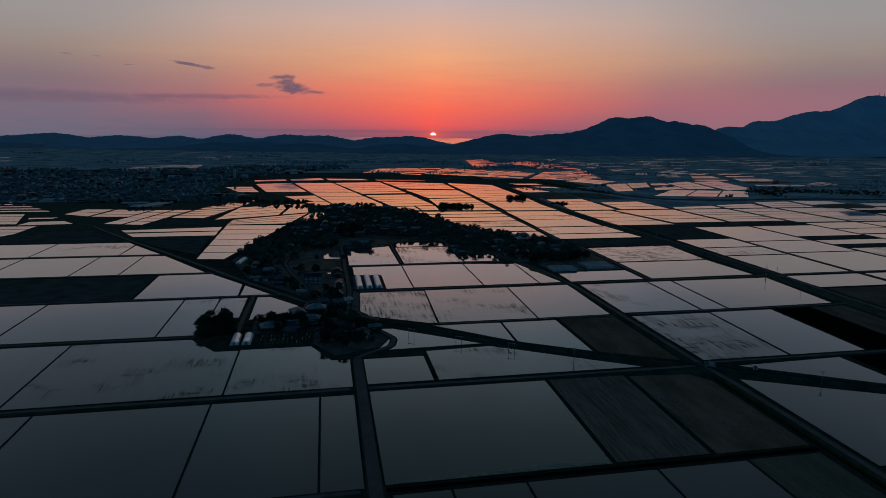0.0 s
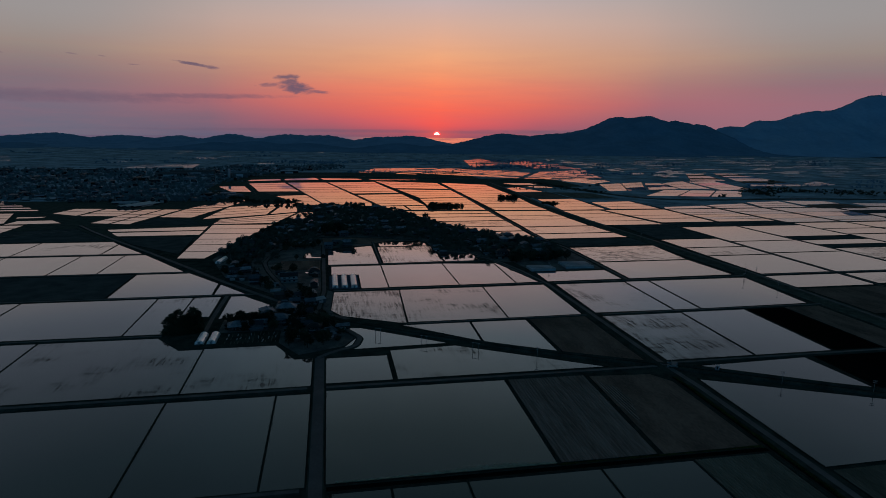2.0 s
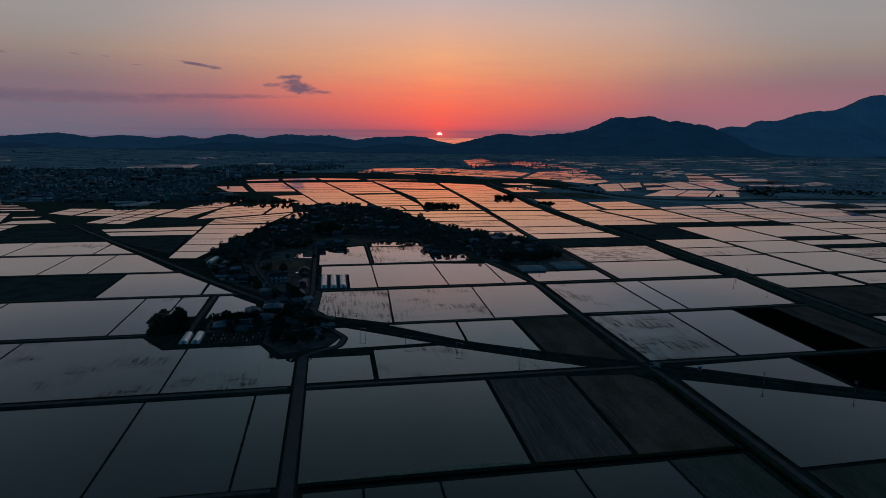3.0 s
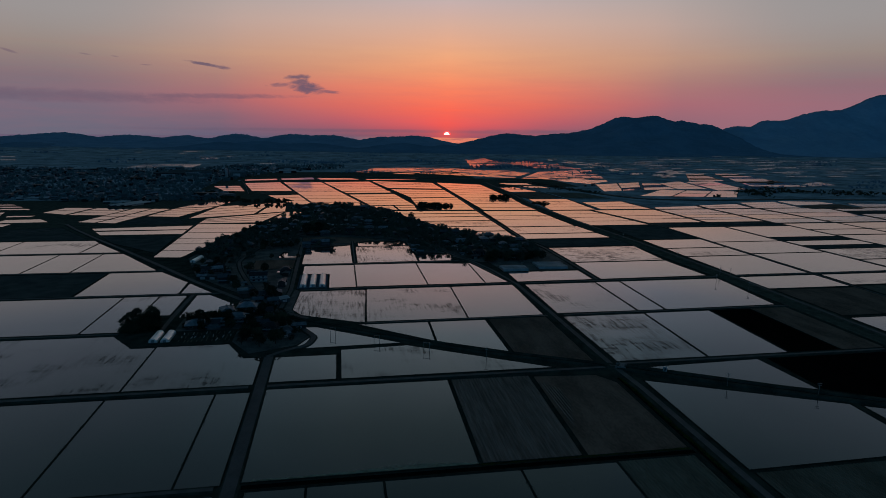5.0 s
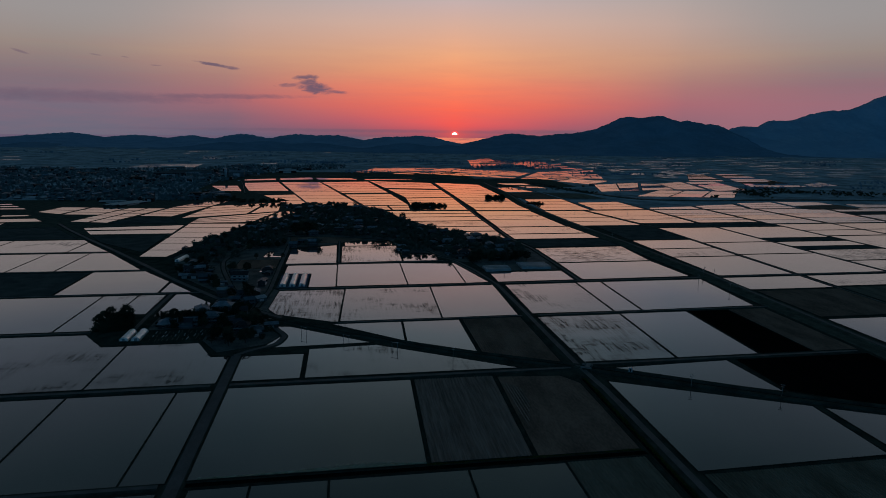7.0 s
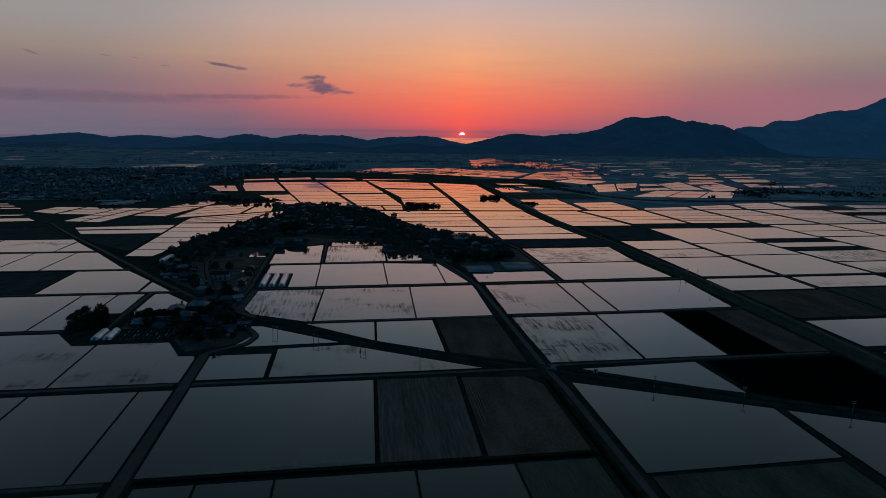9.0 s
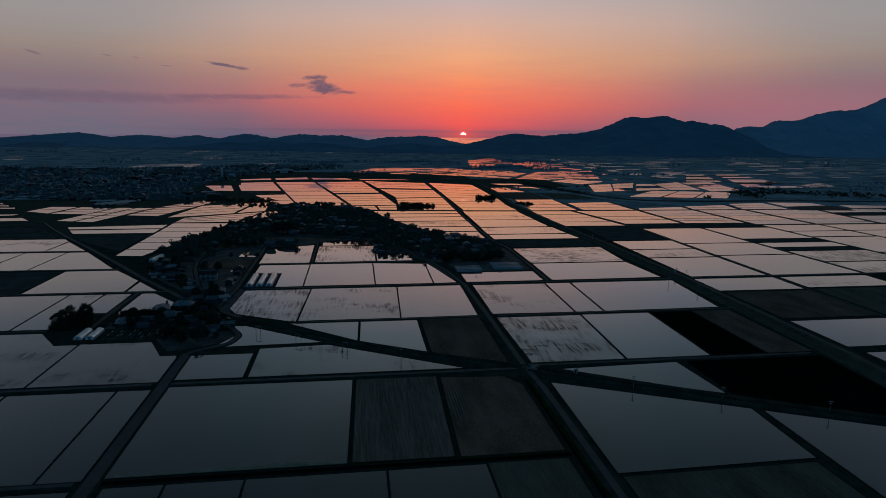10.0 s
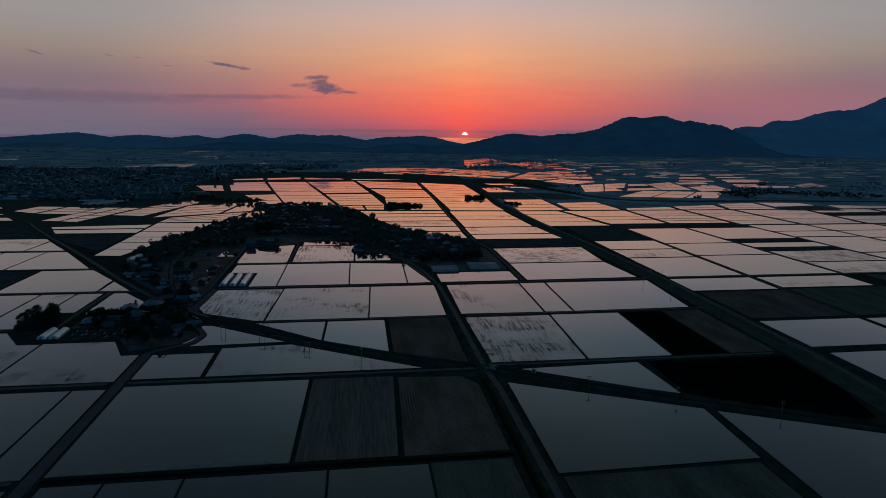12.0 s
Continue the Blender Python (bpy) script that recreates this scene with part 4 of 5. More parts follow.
def reeds():
    """Tufts of pale weeds along the southern bank of the large paddy."""
    rnd = random.Random(12)
    bm = bmesh.new()
    for _ in range(9000):
        f = rnd.random()
        x = 6 + 94 * f ** 0.8
        y = -93.2 + abs(rnd.gauss(0, 1)) * (0.7 + 2.6 * math.sin(math.pi * f ** 1.6) ** 2) * (0.5 + noise.noise((x / 9, 0, 0)) ** 2)
        h, w, q = rnd.uniform(0.0, 0.16), rnd.uniform(0.10, 0.30), rnd.random() * 3.14
        dx, dy = w * math.cos(q), w * math.sin(q)
        tip = (x + rnd.gauss(0, 0.3), y + rnd.gauss(0, 0.3), 0.17 + h)
        bm.faces.new([bm.verts.new(p) for p in ((x - dx, y - dy, 0.16), (x + dx, y + dy, 0.16), tip)])
    tagged(part("reed_fringe", bm, "reed"), "pale fringe of weeds along the paddy bank", "weeds", kind="stuff")


def ditch_weeds():
    """Rank green weeds in the ditches beside the farm road and the dry fields."""
    rnd = random.Random(14)
    verts, faces = [], []
    for _ in range(15000):
        if rnd.random() < 0.7:
            x, y = 202.9 + rnd.gauss(0, 0.7), rnd.uniform(-190, -14)
        else:
            x, y = rnd.uniform(100, 198), -94.6 + rnd.gauss(0, 0.4)
        h, w, q = rnd.uniform(0.2, 0.7) * (0.6 + noise.noise((x / 7, y / 7, 2))), rnd.uniform(0.07, 0.16), rnd.random() * 6.3
        dx, dy, n = w * math.cos(q), w * math.sin(q), len(verts)
        verts += [(x - dx, y - dy, 0.05), (x + dx, y + dy, 0.05), (x + rnd.gauss(0, 0.15), y + rnd.gauss(0, 0.15), 0.3 + h)]
        faces.append((n, n + 1, n + 2))
    me = bpy.data.meshes.new("ditch_weeds")
    me.from_pydata(verts, [], faces)
    me.materials.append(M["weed"])
    tagged(new("ditch_weeds", me), "rank green weeds along the drainage ditches", "weeds", kind="stuff")


bank_grass()
reeds()
ditch_weeds()


# ---------------------------------------------------------------- kinds of things
def gable(bm, x, y, z, rise, over):
    """A gabled roof with thickness, ridge along x, over walls that reach to +-x, +-y at height z."""
    ex, ey, t = x + over, y + over, 0.28
    drop = rise * over / y
    prof = [(-ey, z - drop), (0, z + rise), (ey, z - drop), (ey, z - drop + t), (0, z + rise + t), (-ey, z - drop + t)]
    a, b = ([bm.verts.new((sx * ex, p[0], p[1])) for p in prof] for sx in (-1, 1))
    for i in range(6):
        j = (i + 1) % 6
        bm.faces.new((a[i], a[j], b[j], b[i]))
    bm.faces.new((a[5], a[4], a[1], a[0]))
    bm.faces.new((a[4], a[3], a[2], a[1]))
    bm.faces.new((b[0], b[1], b[4], b[5]))
    bm.faces.new((b[1], b[2], b[3], b[4]))
    bmesh.ops.recalc_face_normals(bm, faces=bm.faces)


def hip(bm, x, y, z, rise, over, ridge):
    """A hipped roof with a short ridge along x."""
    ex, ey = x + over, y + over
    low = [bm.verts.new((sx * ex, sy * ey, z - 0.25)) for sx, sy in ((-1, -1), (1, -1), (1, 1), (-1, 1))]
    mid = [bm.verts.new((sx * ex, sy * ey, z)) for sx, sy in ((-1, -1), (1, -1), (1, 1), (-1, 1))]
    r0, r1 = bm.verts.new((-ridge, 0, z + rise)), bm.verts.new((ridge, 0, z + rise))
    bm.faces.new(low[::-1])
    for i in range(4):
        bm.faces.new((low[i], low[(i + 1) % 4], mid[(i + 1) % 4], mid[i]))
    bm.faces.new((mid[0], mid[1], r1, r0))
    bm.faces.new((mid[1], mid[2], r1))
    bm.faces.new((mid[2], mid[3], r0, r1))
    bm.faces.new((mid[3], mid[0], r0))


def pane(parent, x, y, z, w, h, side):
    """A window with frame: side is the way it faces (0: -y, 1: +x, 2: +y, 3: -x)."""
    def slab(bm, w, h, d0, d1):
        a, b = (x - w / 2, x + w / 2), (y - w / 2, y + w / 2)
        if side in (0, 2):
            s = -1 if side == 0 else 1
            box(bm, *a, min(y + s * d0, y + s * d1), max(y + s * d0, y + s * d1), z - h / 2, z + h / 2)
        else:
            s = 1 if side == 1 else -1
            box(bm, min(x + s * d0, x + s * d1), max(x + s * d0, x + s * d1), *b, z - h / 2, z + h / 2)
    bm = bmesh.new()
    slab(bm, w + 0.2, h + 0.2, -0.02, 0.05)
    win = part("window", bm, "steel", parent)
    bm = bmesh.new()
    slab(bm, w, h, 0.0, 0.08)
    part("pane", bm, "glass", win, "dark window glass")


def farmhouse(label, x, y, storeys, roof_kind, roof, wall, windows=True, group="village houses", category="house", name="farmhouse"):
    """A country house round the origin: walls, main roof, a lean-to roof over the ground floor, ridge cap, porch and windows."""
    ob = thing(name, label, category, group)
    top = 2.9 * storeys + 0.3
    bm = bmesh.new()
    box(bm, -x, x, -y, y, -0.2, top)
    if roof_kind == "gable":
        for sx in (-1, 1):
            v = [bm.verts.new((sx * x * 0.999, q, zz)) for q, zz in ((-y, top), (y, top), (0, top + y * 0.5))]
            bm.faces.new(v)
    part("wall", bm, wall, ob)
    bm = bmesh.new()
    rise = y * 0.52
    if roof_kind == "gable":
        gable(bm, x, y, top, rise, 0.8)
    else:
        hip(bm, x, y, top, rise, 0.9, max(0.5, x - y * 0.75))
    part("roof", bm, roof, ob)
    bm = bmesh.new()
    ridge = x + 0.6 if roof_kind == "gable" else max(0.5, x - y * 0.75)
    box(bm, -ridge, ridge, -0.22, 0.22, top + rise + 0.05, top + rise + 0.5, 0.06)
    part("ridge_cap", bm, roof, ob)
    if storeys > 1:
        for s in (-1, 1):
            bm = bmesh.new()
            v = [bm.verts.new(p) for p in ((-x - 0.9, s * y, 3.2), (x + 0.9, s * y, 3.2), (x + 0.9, s * (y + 1.4), 2.55), (-x - 0.9, s * (y + 1.4), 2.55),
                                           (-x - 0.9, s * y, 3.0), (x + 0.9, s * y, 3.0), (x + 0.9, s * (y + 1.4), 2.4), (-x - 0.9, s * (y + 1.4), 2.4))]
            for f in ((0, 1, 2, 3), (7, 6, 5, 4), (0, 4, 5, 1), (1, 5, 6, 2), (2, 6, 7, 3), (3, 7, 4, 0)):
                bm.faces.new([v[i] for i in f])
            bmesh.ops.recalc_face_normals(bm, faces=bm.faces)
            part("lean_to_roof", bm, roof, ob)
    if windows:
        for lvl in range(storeys):
            z = 1.5 + 2.9 * lvl
            for i, wx in enumerate((-x * 0.55, x * 0.05, x * 0.6)):
                pane(ob, wx, -y, z, 1.7 if i else 2.2, 1.2, 0)
            pane(ob, x, 0, z, 1.4, 1.1, 1)
    return ob


def shed(label, x, y, h, roof, wall, group="village sheds"):
    """A storage shed with a low gabled sheet roof and a wide door."""
    ob = thing("shed", label, "shed", group)
    bm = bmesh.new()
    box(bm, -x, x, -y, y, -0.2, h)
    for sx in (-1, 1):
        bm.faces.new([bm.verts.new((sx * x * 0.999, q, zz)) for q, zz in ((-y, h), (y, h), (0, h + y * 0.34))])
    part("wall", bm, wall, ob)
    bm = bmesh.new()
    gable(bm, x, y, h, y * 0.34, 0.4)
    part("roof", bm, roof, ob)
    bm = bmesh.new()
    box(bm, -x * 0.5, x * 0.4, -y - 0.08, -y + 0.02, 0, h * 0.75)
    part("door", bm, "steel", ob)
    return ob


def greenhouse(label, width, length, height, film, group, at):
    """A tunnel greenhouse along y: bowed film over hoops, with end walls and a door."""
    ob = thing("greenhouse", label, "greenhouse", group, at=at)
    n, r = 10, width / 2

    def bow(i, grow=0.0):
        q = math.pi * i / n
        return (-(r + grow) * math.cos(q), (height + grow) * math.sin(q) ** 0.8)
    bm = bmesh.new()
    rows = [[bm.verts.new((bow(i)[0], y, bow(i)[1])) for i in range(n + 1)] for y in np.linspace(0, length, 13)]
    for a, b in zip(rows, rows[1:]):
        for i in range(n):
            bm.faces.new((a[i], b[i], b[i + 1], a[i + 1]))
    part("film_cover", bm, film, ob, smooth=True)
    for y, s in ((0, -1), (length, 1)):
        bm = bmesh.new()
        bm.faces.new([bm.verts.new((bow(i)[0] * 0.99, y + 0.02 * s, bow(i)[1] * 0.99)) for i in range(n + 1)][::s])
        part("end_wall", bm, film, ob)
    bm = bmesh.new()
    box(bm, -0.9, 0.9, -0.1, 0.0, 0, 1.9)
    part("door", bm, "steel", ob)
    for y in np.linspace(0, length, max(3, int(length / 5))):
        bm = bmesh.new()
        rings = []
        for i in range(n + 1):
            rings.append([bm.verts.new((bow(i, g)[0], y + e, bow(i, g)[1])) for g, e in ((0.0, -0.05), (0.09, -0.05), (0.09, 0.05), (0.0, 0.05))])
        for a, b in zip(rings, rings[1:]):
            for q in range(4):
                bm.faces.new((a[q], a[(q + 1) % 4], b[(q + 1) % 4], b[q]))
        part("hoop", bm, film, ob)
    return ob


def tree_mesh(seed, height, spread, trunk, clumps, leaves, leaf, shape, base):
    """Trunk with limbs, and a crown of leaf clumps with gaps between them."""
    rnd = random.Random(seed)
    wood, crown = bmesh.new(), bmesh.new()
    rod(wood, (0, 0, -0.2), (0.2, 0.1, height * 0.45), trunk, trunk * 0.6)
    rod(wood, (0.2, 0.1, height * 0.45), (0.1, 0, height * 0.9), trunk * 0.6, trunk * 0.15)
    for i in range(7):
        q, z = 2 * math.pi * (i + rnd.random() * 0.6) / 7, height * (0.28 + 0.07 * i)
        reach = spread * (0.75 if shape == "round" else 0.5) * (1 - 0.06 * i)
        rod(wood, (0.1, 0, z), (reach * math.cos(q), reach * math.sin(q), z + height * 0.16), trunk * 0.35, trunk * 0.08, 5)
    for _ in range(clumps):
        q, f = rnd.random() * 2 * math.pi, rnd.random()
        if shape == "cone":
            r = spread * (1 - f) ** 0.8 * (0.55 + 0.5 * rnd.random())
            z = height * (0.14 + 0.86 * f)
        else:
            b = math.acos(1 - 1.75 * f)
            r = spread * math.sin(b) * (0.55 + 0.55 * rnd.random())
            z = height * (base + (0.98 - base) * math.cos(b) * (0.8 + 0.4 * rnd.random()))
        centre = Vector((r * math.cos(q), r * math.sin(q), z))
        size = spread * (0.20 + 0.16 * rnd.random())
        for _ in range(leaves):
            p = centre + Vector((rnd.gauss(0, 1), rnd.gauss(0, 1), rnd.gauss(0, 0.75))) * size * 0.6
            a = Vector((rnd.gauss(0, 1), rnd.gauss(0, 1), rnd.gauss(0, 0.7))).normalized()
            c = a.orthogonal().normalized()
            s = leaf * (0.6 + 0.8 * rnd.random())
            crown.faces.new([crown.verts.new(p + a * s * e + c * s * g) for e, g in ((-1, 0), (0, -0.6), (1, 0), (0, 0.6))])
    return wood, crown


def tree(label, seed, height, spread, trunk, clumps, leaves, leaf, shape="round", group="village trees", name="tree", bark="bark", base=0.62):
    ob = thing(name, label, "tree", group)
    wood, crown = tree_mesh(seed, height, spread, trunk, clumps, leaves, leaf, shape, base)
    part("trunk", wood, bark, ob)
    part("crown", crown, "leaf" if shape == "round" else "needle", ob)
    return ob


def pole(label, height, double, at):
    """A concrete power pole with crossarms and insulators; the double kind has two shafts under one beam."""
    ob = thing("power_pole", label, "power pole", "power poles", at=at)
    for x in ((-2.0, 2.0) if double else (0.0,)):
        bm = bmesh.new()
        rod(bm, (x, 0, -0.3), (x, 0, height), 0.16, 0.10, 8)
        part("shaft", bm, "concrete", ob)
    arms = ((height - 0.5, 2.6 if double else 1.1), (height - 1.6, 2.4 if double else 0.9))
    for z, w in arms[:1] if double else arms:
        bm = bmesh.new()
        box(bm, -w, w, -0.09, 0.09, z - 0.09, z + 0.09)
        arm = part("crossarm", bm, "steel", ob)
        for x in (-w + 0.2, 0.0, w - 0.2):
            bm = bmesh.new()
            rod(bm, (x, 0, z + 0.09), (x, 0, z + 0.38), 0.07, 0.05, 6)
            part("insulator", bm, "concrete", arm)
    return ob


FIRST = {}


def place(key, maker, m):
    """Builds a thing on its first use and copies it on later ones."""
    if key not in FIRST:
        FIRST[key] = maker()
        FIRST[key].matrix_basis = m
        return FIRST[key]
    return copy_thing(FIRST[key], m)


HOUSES = [
    lambda: farmhouse("two-storey farmhouse with a dark tiled hip roof", 6.5, 4.6, 2, "hip", "roof", "wall"),
    lambda: farmhouse("two-storey farmhouse with a dark tiled gable roof", 6.0, 4.2, 2, "gable", "roof", "wall"),
    lambda: farmhouse("low wooden farmhouse with a broad tiled roof", 7.5, 5.0, 1, "hip", "roof", "wall_wood"),
    lambda: farmhouse("small house with a blue sheet-metal gable roof", 5.0, 3.8, 2, "gable", "roof_metal", "wall"),
    lambda: shed("dark wooden barn with a grey sheet roof", 5.5, 3.6, 3.6, "roof", "wall_wood"),
    lambda: shed("open-fronted shed with a bluish sheet roof", 4.0, 2.8, 2.8, "roof_metal", "wall"),
]
TREES = [
    lambda: tree("broad dark garden tree with an uneven crown", 11, 8.0, 3.4, 0.28, 34, 30, 0.42),
    lambda: tree("tall dark broadleaf tree beside the houses", 12, 11.5, 4.2, 0.34, 44, 30, 0.46),
    lambda: tree("slim dark cedar beside the houses", 13, 12.0, 2.3, 0.26, 46, 24, 0.36, "cone", name="conifer"),
    lambda: tree("low round garden shrub", 14, 3.6, 2.2, 0.14, 20, 26, 0.30, name="shrub", base=0.5),
    lambda: tree("bushy tree with leaves down to the ground in a grove", 15, 5.6, 4.8, 0.25, 56, 26, 0.5, base=0.40, group="grove trees"),
]

# ---------------------------------------------------------------- the village
VILLAGE = [(-72, 80), (-30, 80), (-15, 54), (18, 68), (22, 82), (10, 108), (6, 150), (8, 203), (1, 212), (1, 300), (1, 398), (56, 418), (62, 440), (124, 438), (128, 354),
           (168, 352), (174, 312), (200, 300), (206, 258), (282, 258), (284, 290), (284, 368), (268, 402), (243, 430), (206, 480), (160, 559), (128, 683), (97, 735), (60, 790), (-50, 790),
           (-26, 744), (-8, 702), (-18, 662), (-54, 604), (-66, 574), (-92, 465), (-106, 437), (-118, 352), (-92, 268), (-36, 192), (-40, 140), (-72, 134)]
KEEP_CLEAR = [rect(-10, 8, 146, 206), rect(-7, 4, 206, 424), rect(-2, 38, 206, 308), rect(-74, -26, 74, 106), rect(202, 285, 255, 300), rect(-50, 2, 282, 404), rect(-45, 14, 205, 262), rect(-20, 27, 52, 100),
              [(-8, 425), (56, 412), (100, 446), (44, 484), (-10, 478)], rect(-122, -97, 300, 362), [(250, 255), (300, 255), (300, 385), (278, 385), (262, 305)]]
STREETS = [[(-6, 143), (-32, 209), (-55, 289), (-63, 332), (-52, 400), (-20, 480), (30, 540), (60, 640), (40, 780)], [(-20, 480), (50, 470), (110, 450), (150, 400), (180, 310)],
           [(20, 120), (-6, 146), (-38, 178), (-90, 253), (-130, 300)]]


def street_gap(p):
    best = 1e9
    for line in STREETS:
        for a, b in zip(line, line[1:]):
            a, b = Vector(a), Vector(b)
            f = max(0, min(1, (Vector(p) - a).dot(b - a) / (b - a).length_squared))
            best = min(best, (Vector(p) - a.lerp(b, f)).length)
    return best


def leafy(bm, rnd, x, y, h, w, n):
    """A far tree: a short trunk under a crown of rounded leaf clumps of uneven size."""
    rod(bm, (x, y, 0), (x, y, h * 0.5), w * 0.07, w * 0.04, 4)
    lobes = [(rnd.random() * 6.283, rnd.uniform(0.0, 0.62), rnd.uniform(0.42, 0.8), rnd.uniform(0.30, 0.52)) for _ in range(6)]
    for i in range(n):
        q, r, e, size = lobes[i % 6]
        way = Vector((rnd.gauss(0, 1), rnd.gauss(0, 1), rnd.gauss(0, 1))).normalized() * rnd.uniform(0.55, 1.0)
        p = Vector((x + w * r * math.cos(q) + way.x * w * size, y + w * r * math.sin(q) + way.y * w * size, max(0.3, h * e + way.z * h * size * 0.42)))
        a = Vector((rnd.gauss(0, 1), rnd.gauss(0, 1), rnd.gauss(0, 0.8))).normalized() * rnd.uniform(0.45, 1.0)
        c = a.orthogonal().normalized() * a.length * 0.75
        bm.faces.new([bm.verts.new(p + d) for d in (-a, -c, a, c)])


def village():
    rnd = random.Random(21)
    taken = []

    def free(p, gap, streets):
        return (inside(p, VILLAGE) and not any(inside(p, q) for q in KEEP_CLEAR) and street_gap(p) > streets
                and all((p[0] - q[0]) ** 2 + (p[1] - q[1]) ** 2 > (gap + q[2]) ** 2 for q in taken))
    tries = 0
    count = 0
    while count < 250 and tries < 20000:
        tries += 1
        p = (rnd.uniform(-124, 294), rnd.uniform(54, 790))
        big = rnd.random() < 0.62
        if (p[0] < -45 and rnd.random() < 0.3) or (p[0] > 90 and rnd.random() < 0.55):
            continue
        if not free(p, 6.0 if big else 4.0, 8.5):
            continue
        i = rnd.choice((0, 0, 1, 2, 2, 3)) if big else rnd.choice((4, 5, 5))
        turn = rnd.choice((0, 0, 90, 180)) + rnd.gauss(0, 9)
        place(("house", i), HOUSES[i], pose(*p, 0, 0, 0, turn)).scale = [rnd.uniform(0.74, 1.02)] * 3
        taken.append((*p, 6.0 if big else 4.0))
        count += 1
    rest = bmesh.new()
    tries = count = 0
    while count < 1500 and tries < 120000:
        tries += 1
        p = (rnd.uniform(-124, 294), rnd.uniform(54, 790))
        i = rnd.choice((0, 0, 0, 1, 2, 3, 3))
        if not free(p, (0.5, 0.8, 0.4, 0.3)[i], 5.4 if p[1] < 320 else 3.6) or (p[1] < 320 and p[0] < 40 and rnd.random() < 0.6):
            continue
        s = rnd.uniform(0.75, 1.2)
        if p[1] > 320:
            leafy(rest, rnd, *p, s * (8.0, 11.0, 11.0, 3.6)[i], s * (4.6, 5.6, 3.2, 3.2)[i], 170)
            taken.append((*p, (1.1, 1.3, 0.6, 0.5)[i]))
            count += 1
            continue
        place(("tree", i), TREES[i], pose(*p, 0, 0, 0, rnd.uniform(0, 360)) @ Matrix.Scale(s, 4))
        taken.append((*p, (1.1, 1.3, 0.6, 0.5)[i]))
        count += 1
    tagged(part("village_greenery", rest, "garden"), "dark garden trees crowded between the houses", "trees", kind="stuff")


def copy_scaled(key, maker, p, turn, s):
    ob = place(key, maker, pose(*p, 0, 0, 0, turn))
    ob.scale = (s, s, s)
    return ob


bm = bmesh.new()
bm.faces.new([bm.verts.new((*p, 0.06)) for p in VILLAGE])
tagged(part("village_ground", bm, "yard"), "trodden earth and garden ground between the houses", "ground", kind="structure")
village()

# the belt of trees along the western edge of the village
rnd = random.Random(77)
for i in range(38):
    f = (i + rnd.random()) / 38
    x, y = (-98 + 35 * f, 437 + 137 * f) if i % 2 else (-90 + 35 * f, 437 + 137 * f)
    k = rnd.choice((0, 1, 1, 4))
    copy_scaled(("tree", k), TREES[k], (x + rnd.gauss(0, 2.5), y), rnd.uniform(0, 360), rnd.uniform(0.55, 0.9))

# big shade trees by the lane, and the tree row and houses behind the nursery beds
for i, (x, y, s) in enumerate(((-105, 120, 0.85), (-101, 124, 1.0), (-90, 123, 1.0), (-92, 126, 1.05), (-96, 117, 0.85), (-87, 116, 0.85), (-106, 113, 0.8))):
    copy_scaled(("tree", 1), TREES[1], (x, y), 57 * i, s)
for i, (x, y, s) in enumerate(((-105, 108, 0.8), (-98, 106, 0.9), (-92, 109, 1.0), (-86, 108, 0.85), (-101, 113, 1.1), (-89, 115, 1.2), (-95, 116, 1.2))):
    copy_scaled(("tree", 4), TREES[4], (x, y), 83 * i, s)
for i in range(19):
    k = (0, 0, 3, 0, 1)[i % 5]
    copy_scaled(("tree", k), TREES[k], (-69 + 2.2 * i, 128 + 3 * math.sin(i * 2.1)), 71 * i, (0.78, 0.62, 1.1, 0.85, 0.58)[i % 5] + 0.06 * (i % 3))
for i, (x, y, k, turn) in enumerate(((-58, 113, 2, 8), (-44, 112, 1, 4), (-30, 118, 0, 12), (-16, 112, 2, 20), (-6, 98, 0, -14), (-18, 88, 4, 10), (4, 84, 5, 40))):
    place(("house", k), HOUSES[k], pose(x, y, 0, 0, 0, turn))
for i, (x, y) in enumerate(((-34, 106), (-24, 102), (-12, 78), (0, 70), (10, 78), (-22, 72), (-10, 66), (12, 92), (-2, 112), (-24, 130), (-40, 122), (-52, 106), (-48, 120), (-36, 128), (-18, 98), (-8, 108), (-12, 122), (-22, 112), (4, 100), (-4, 88), (-20, 80), (2, 78), (-66, 112))):
    copy_scaled(("tree", (0, 3, 0)[i % 3]), TREES[(0, 3, 0)[i % 3]], (x, y), 49 * i, 0.9 + 0.1 * (i % 4))
# lone round tree, grove islands among the paddies, and the hedge of trees by the far canal
copy_scaled(("tree", 0), TREES[0], (154, 622), 10, 1.25)
def islet(x0, x1, y, deep):
    """The low earth islet that a grove stands on."""
    rnd = random.Random(int(x0))
    bm = bmesh.new()
    n, xm, w = 22, (x0 + x1) / 2, (x1 - x0) / 2 + 2
    rings = []
    for grow, z in ((1.0, 0.0), (0.93, 0.7), (0.5, 1.0)):
        ring = []
        for i in range(n):
            q = 2 * math.pi * i / n
            r = grow * (1 + 0.5 * noise.noise((math.cos(q) * 2.6 + x0, math.sin(q) * 2.6, 0)))
            ring.append(bm.verts.new((xm + w * r * math.cos(q), y + deep * r * math.sin(q), z)))
        rings.append(ring)
    for a, b in zip(rings, rings[1:]):
        for i in range(n):
            bm.faces.new((a[i], a[(i + 1) % n], b[(i + 1) % n], b[i]))
    bm.faces.new(rings[-1])
    tagged(part("grove_islet", bm, "grass"), "low weedy islet under a grove", "islet", "grove islets", kind="structure")


far_grove = bmesh.new()
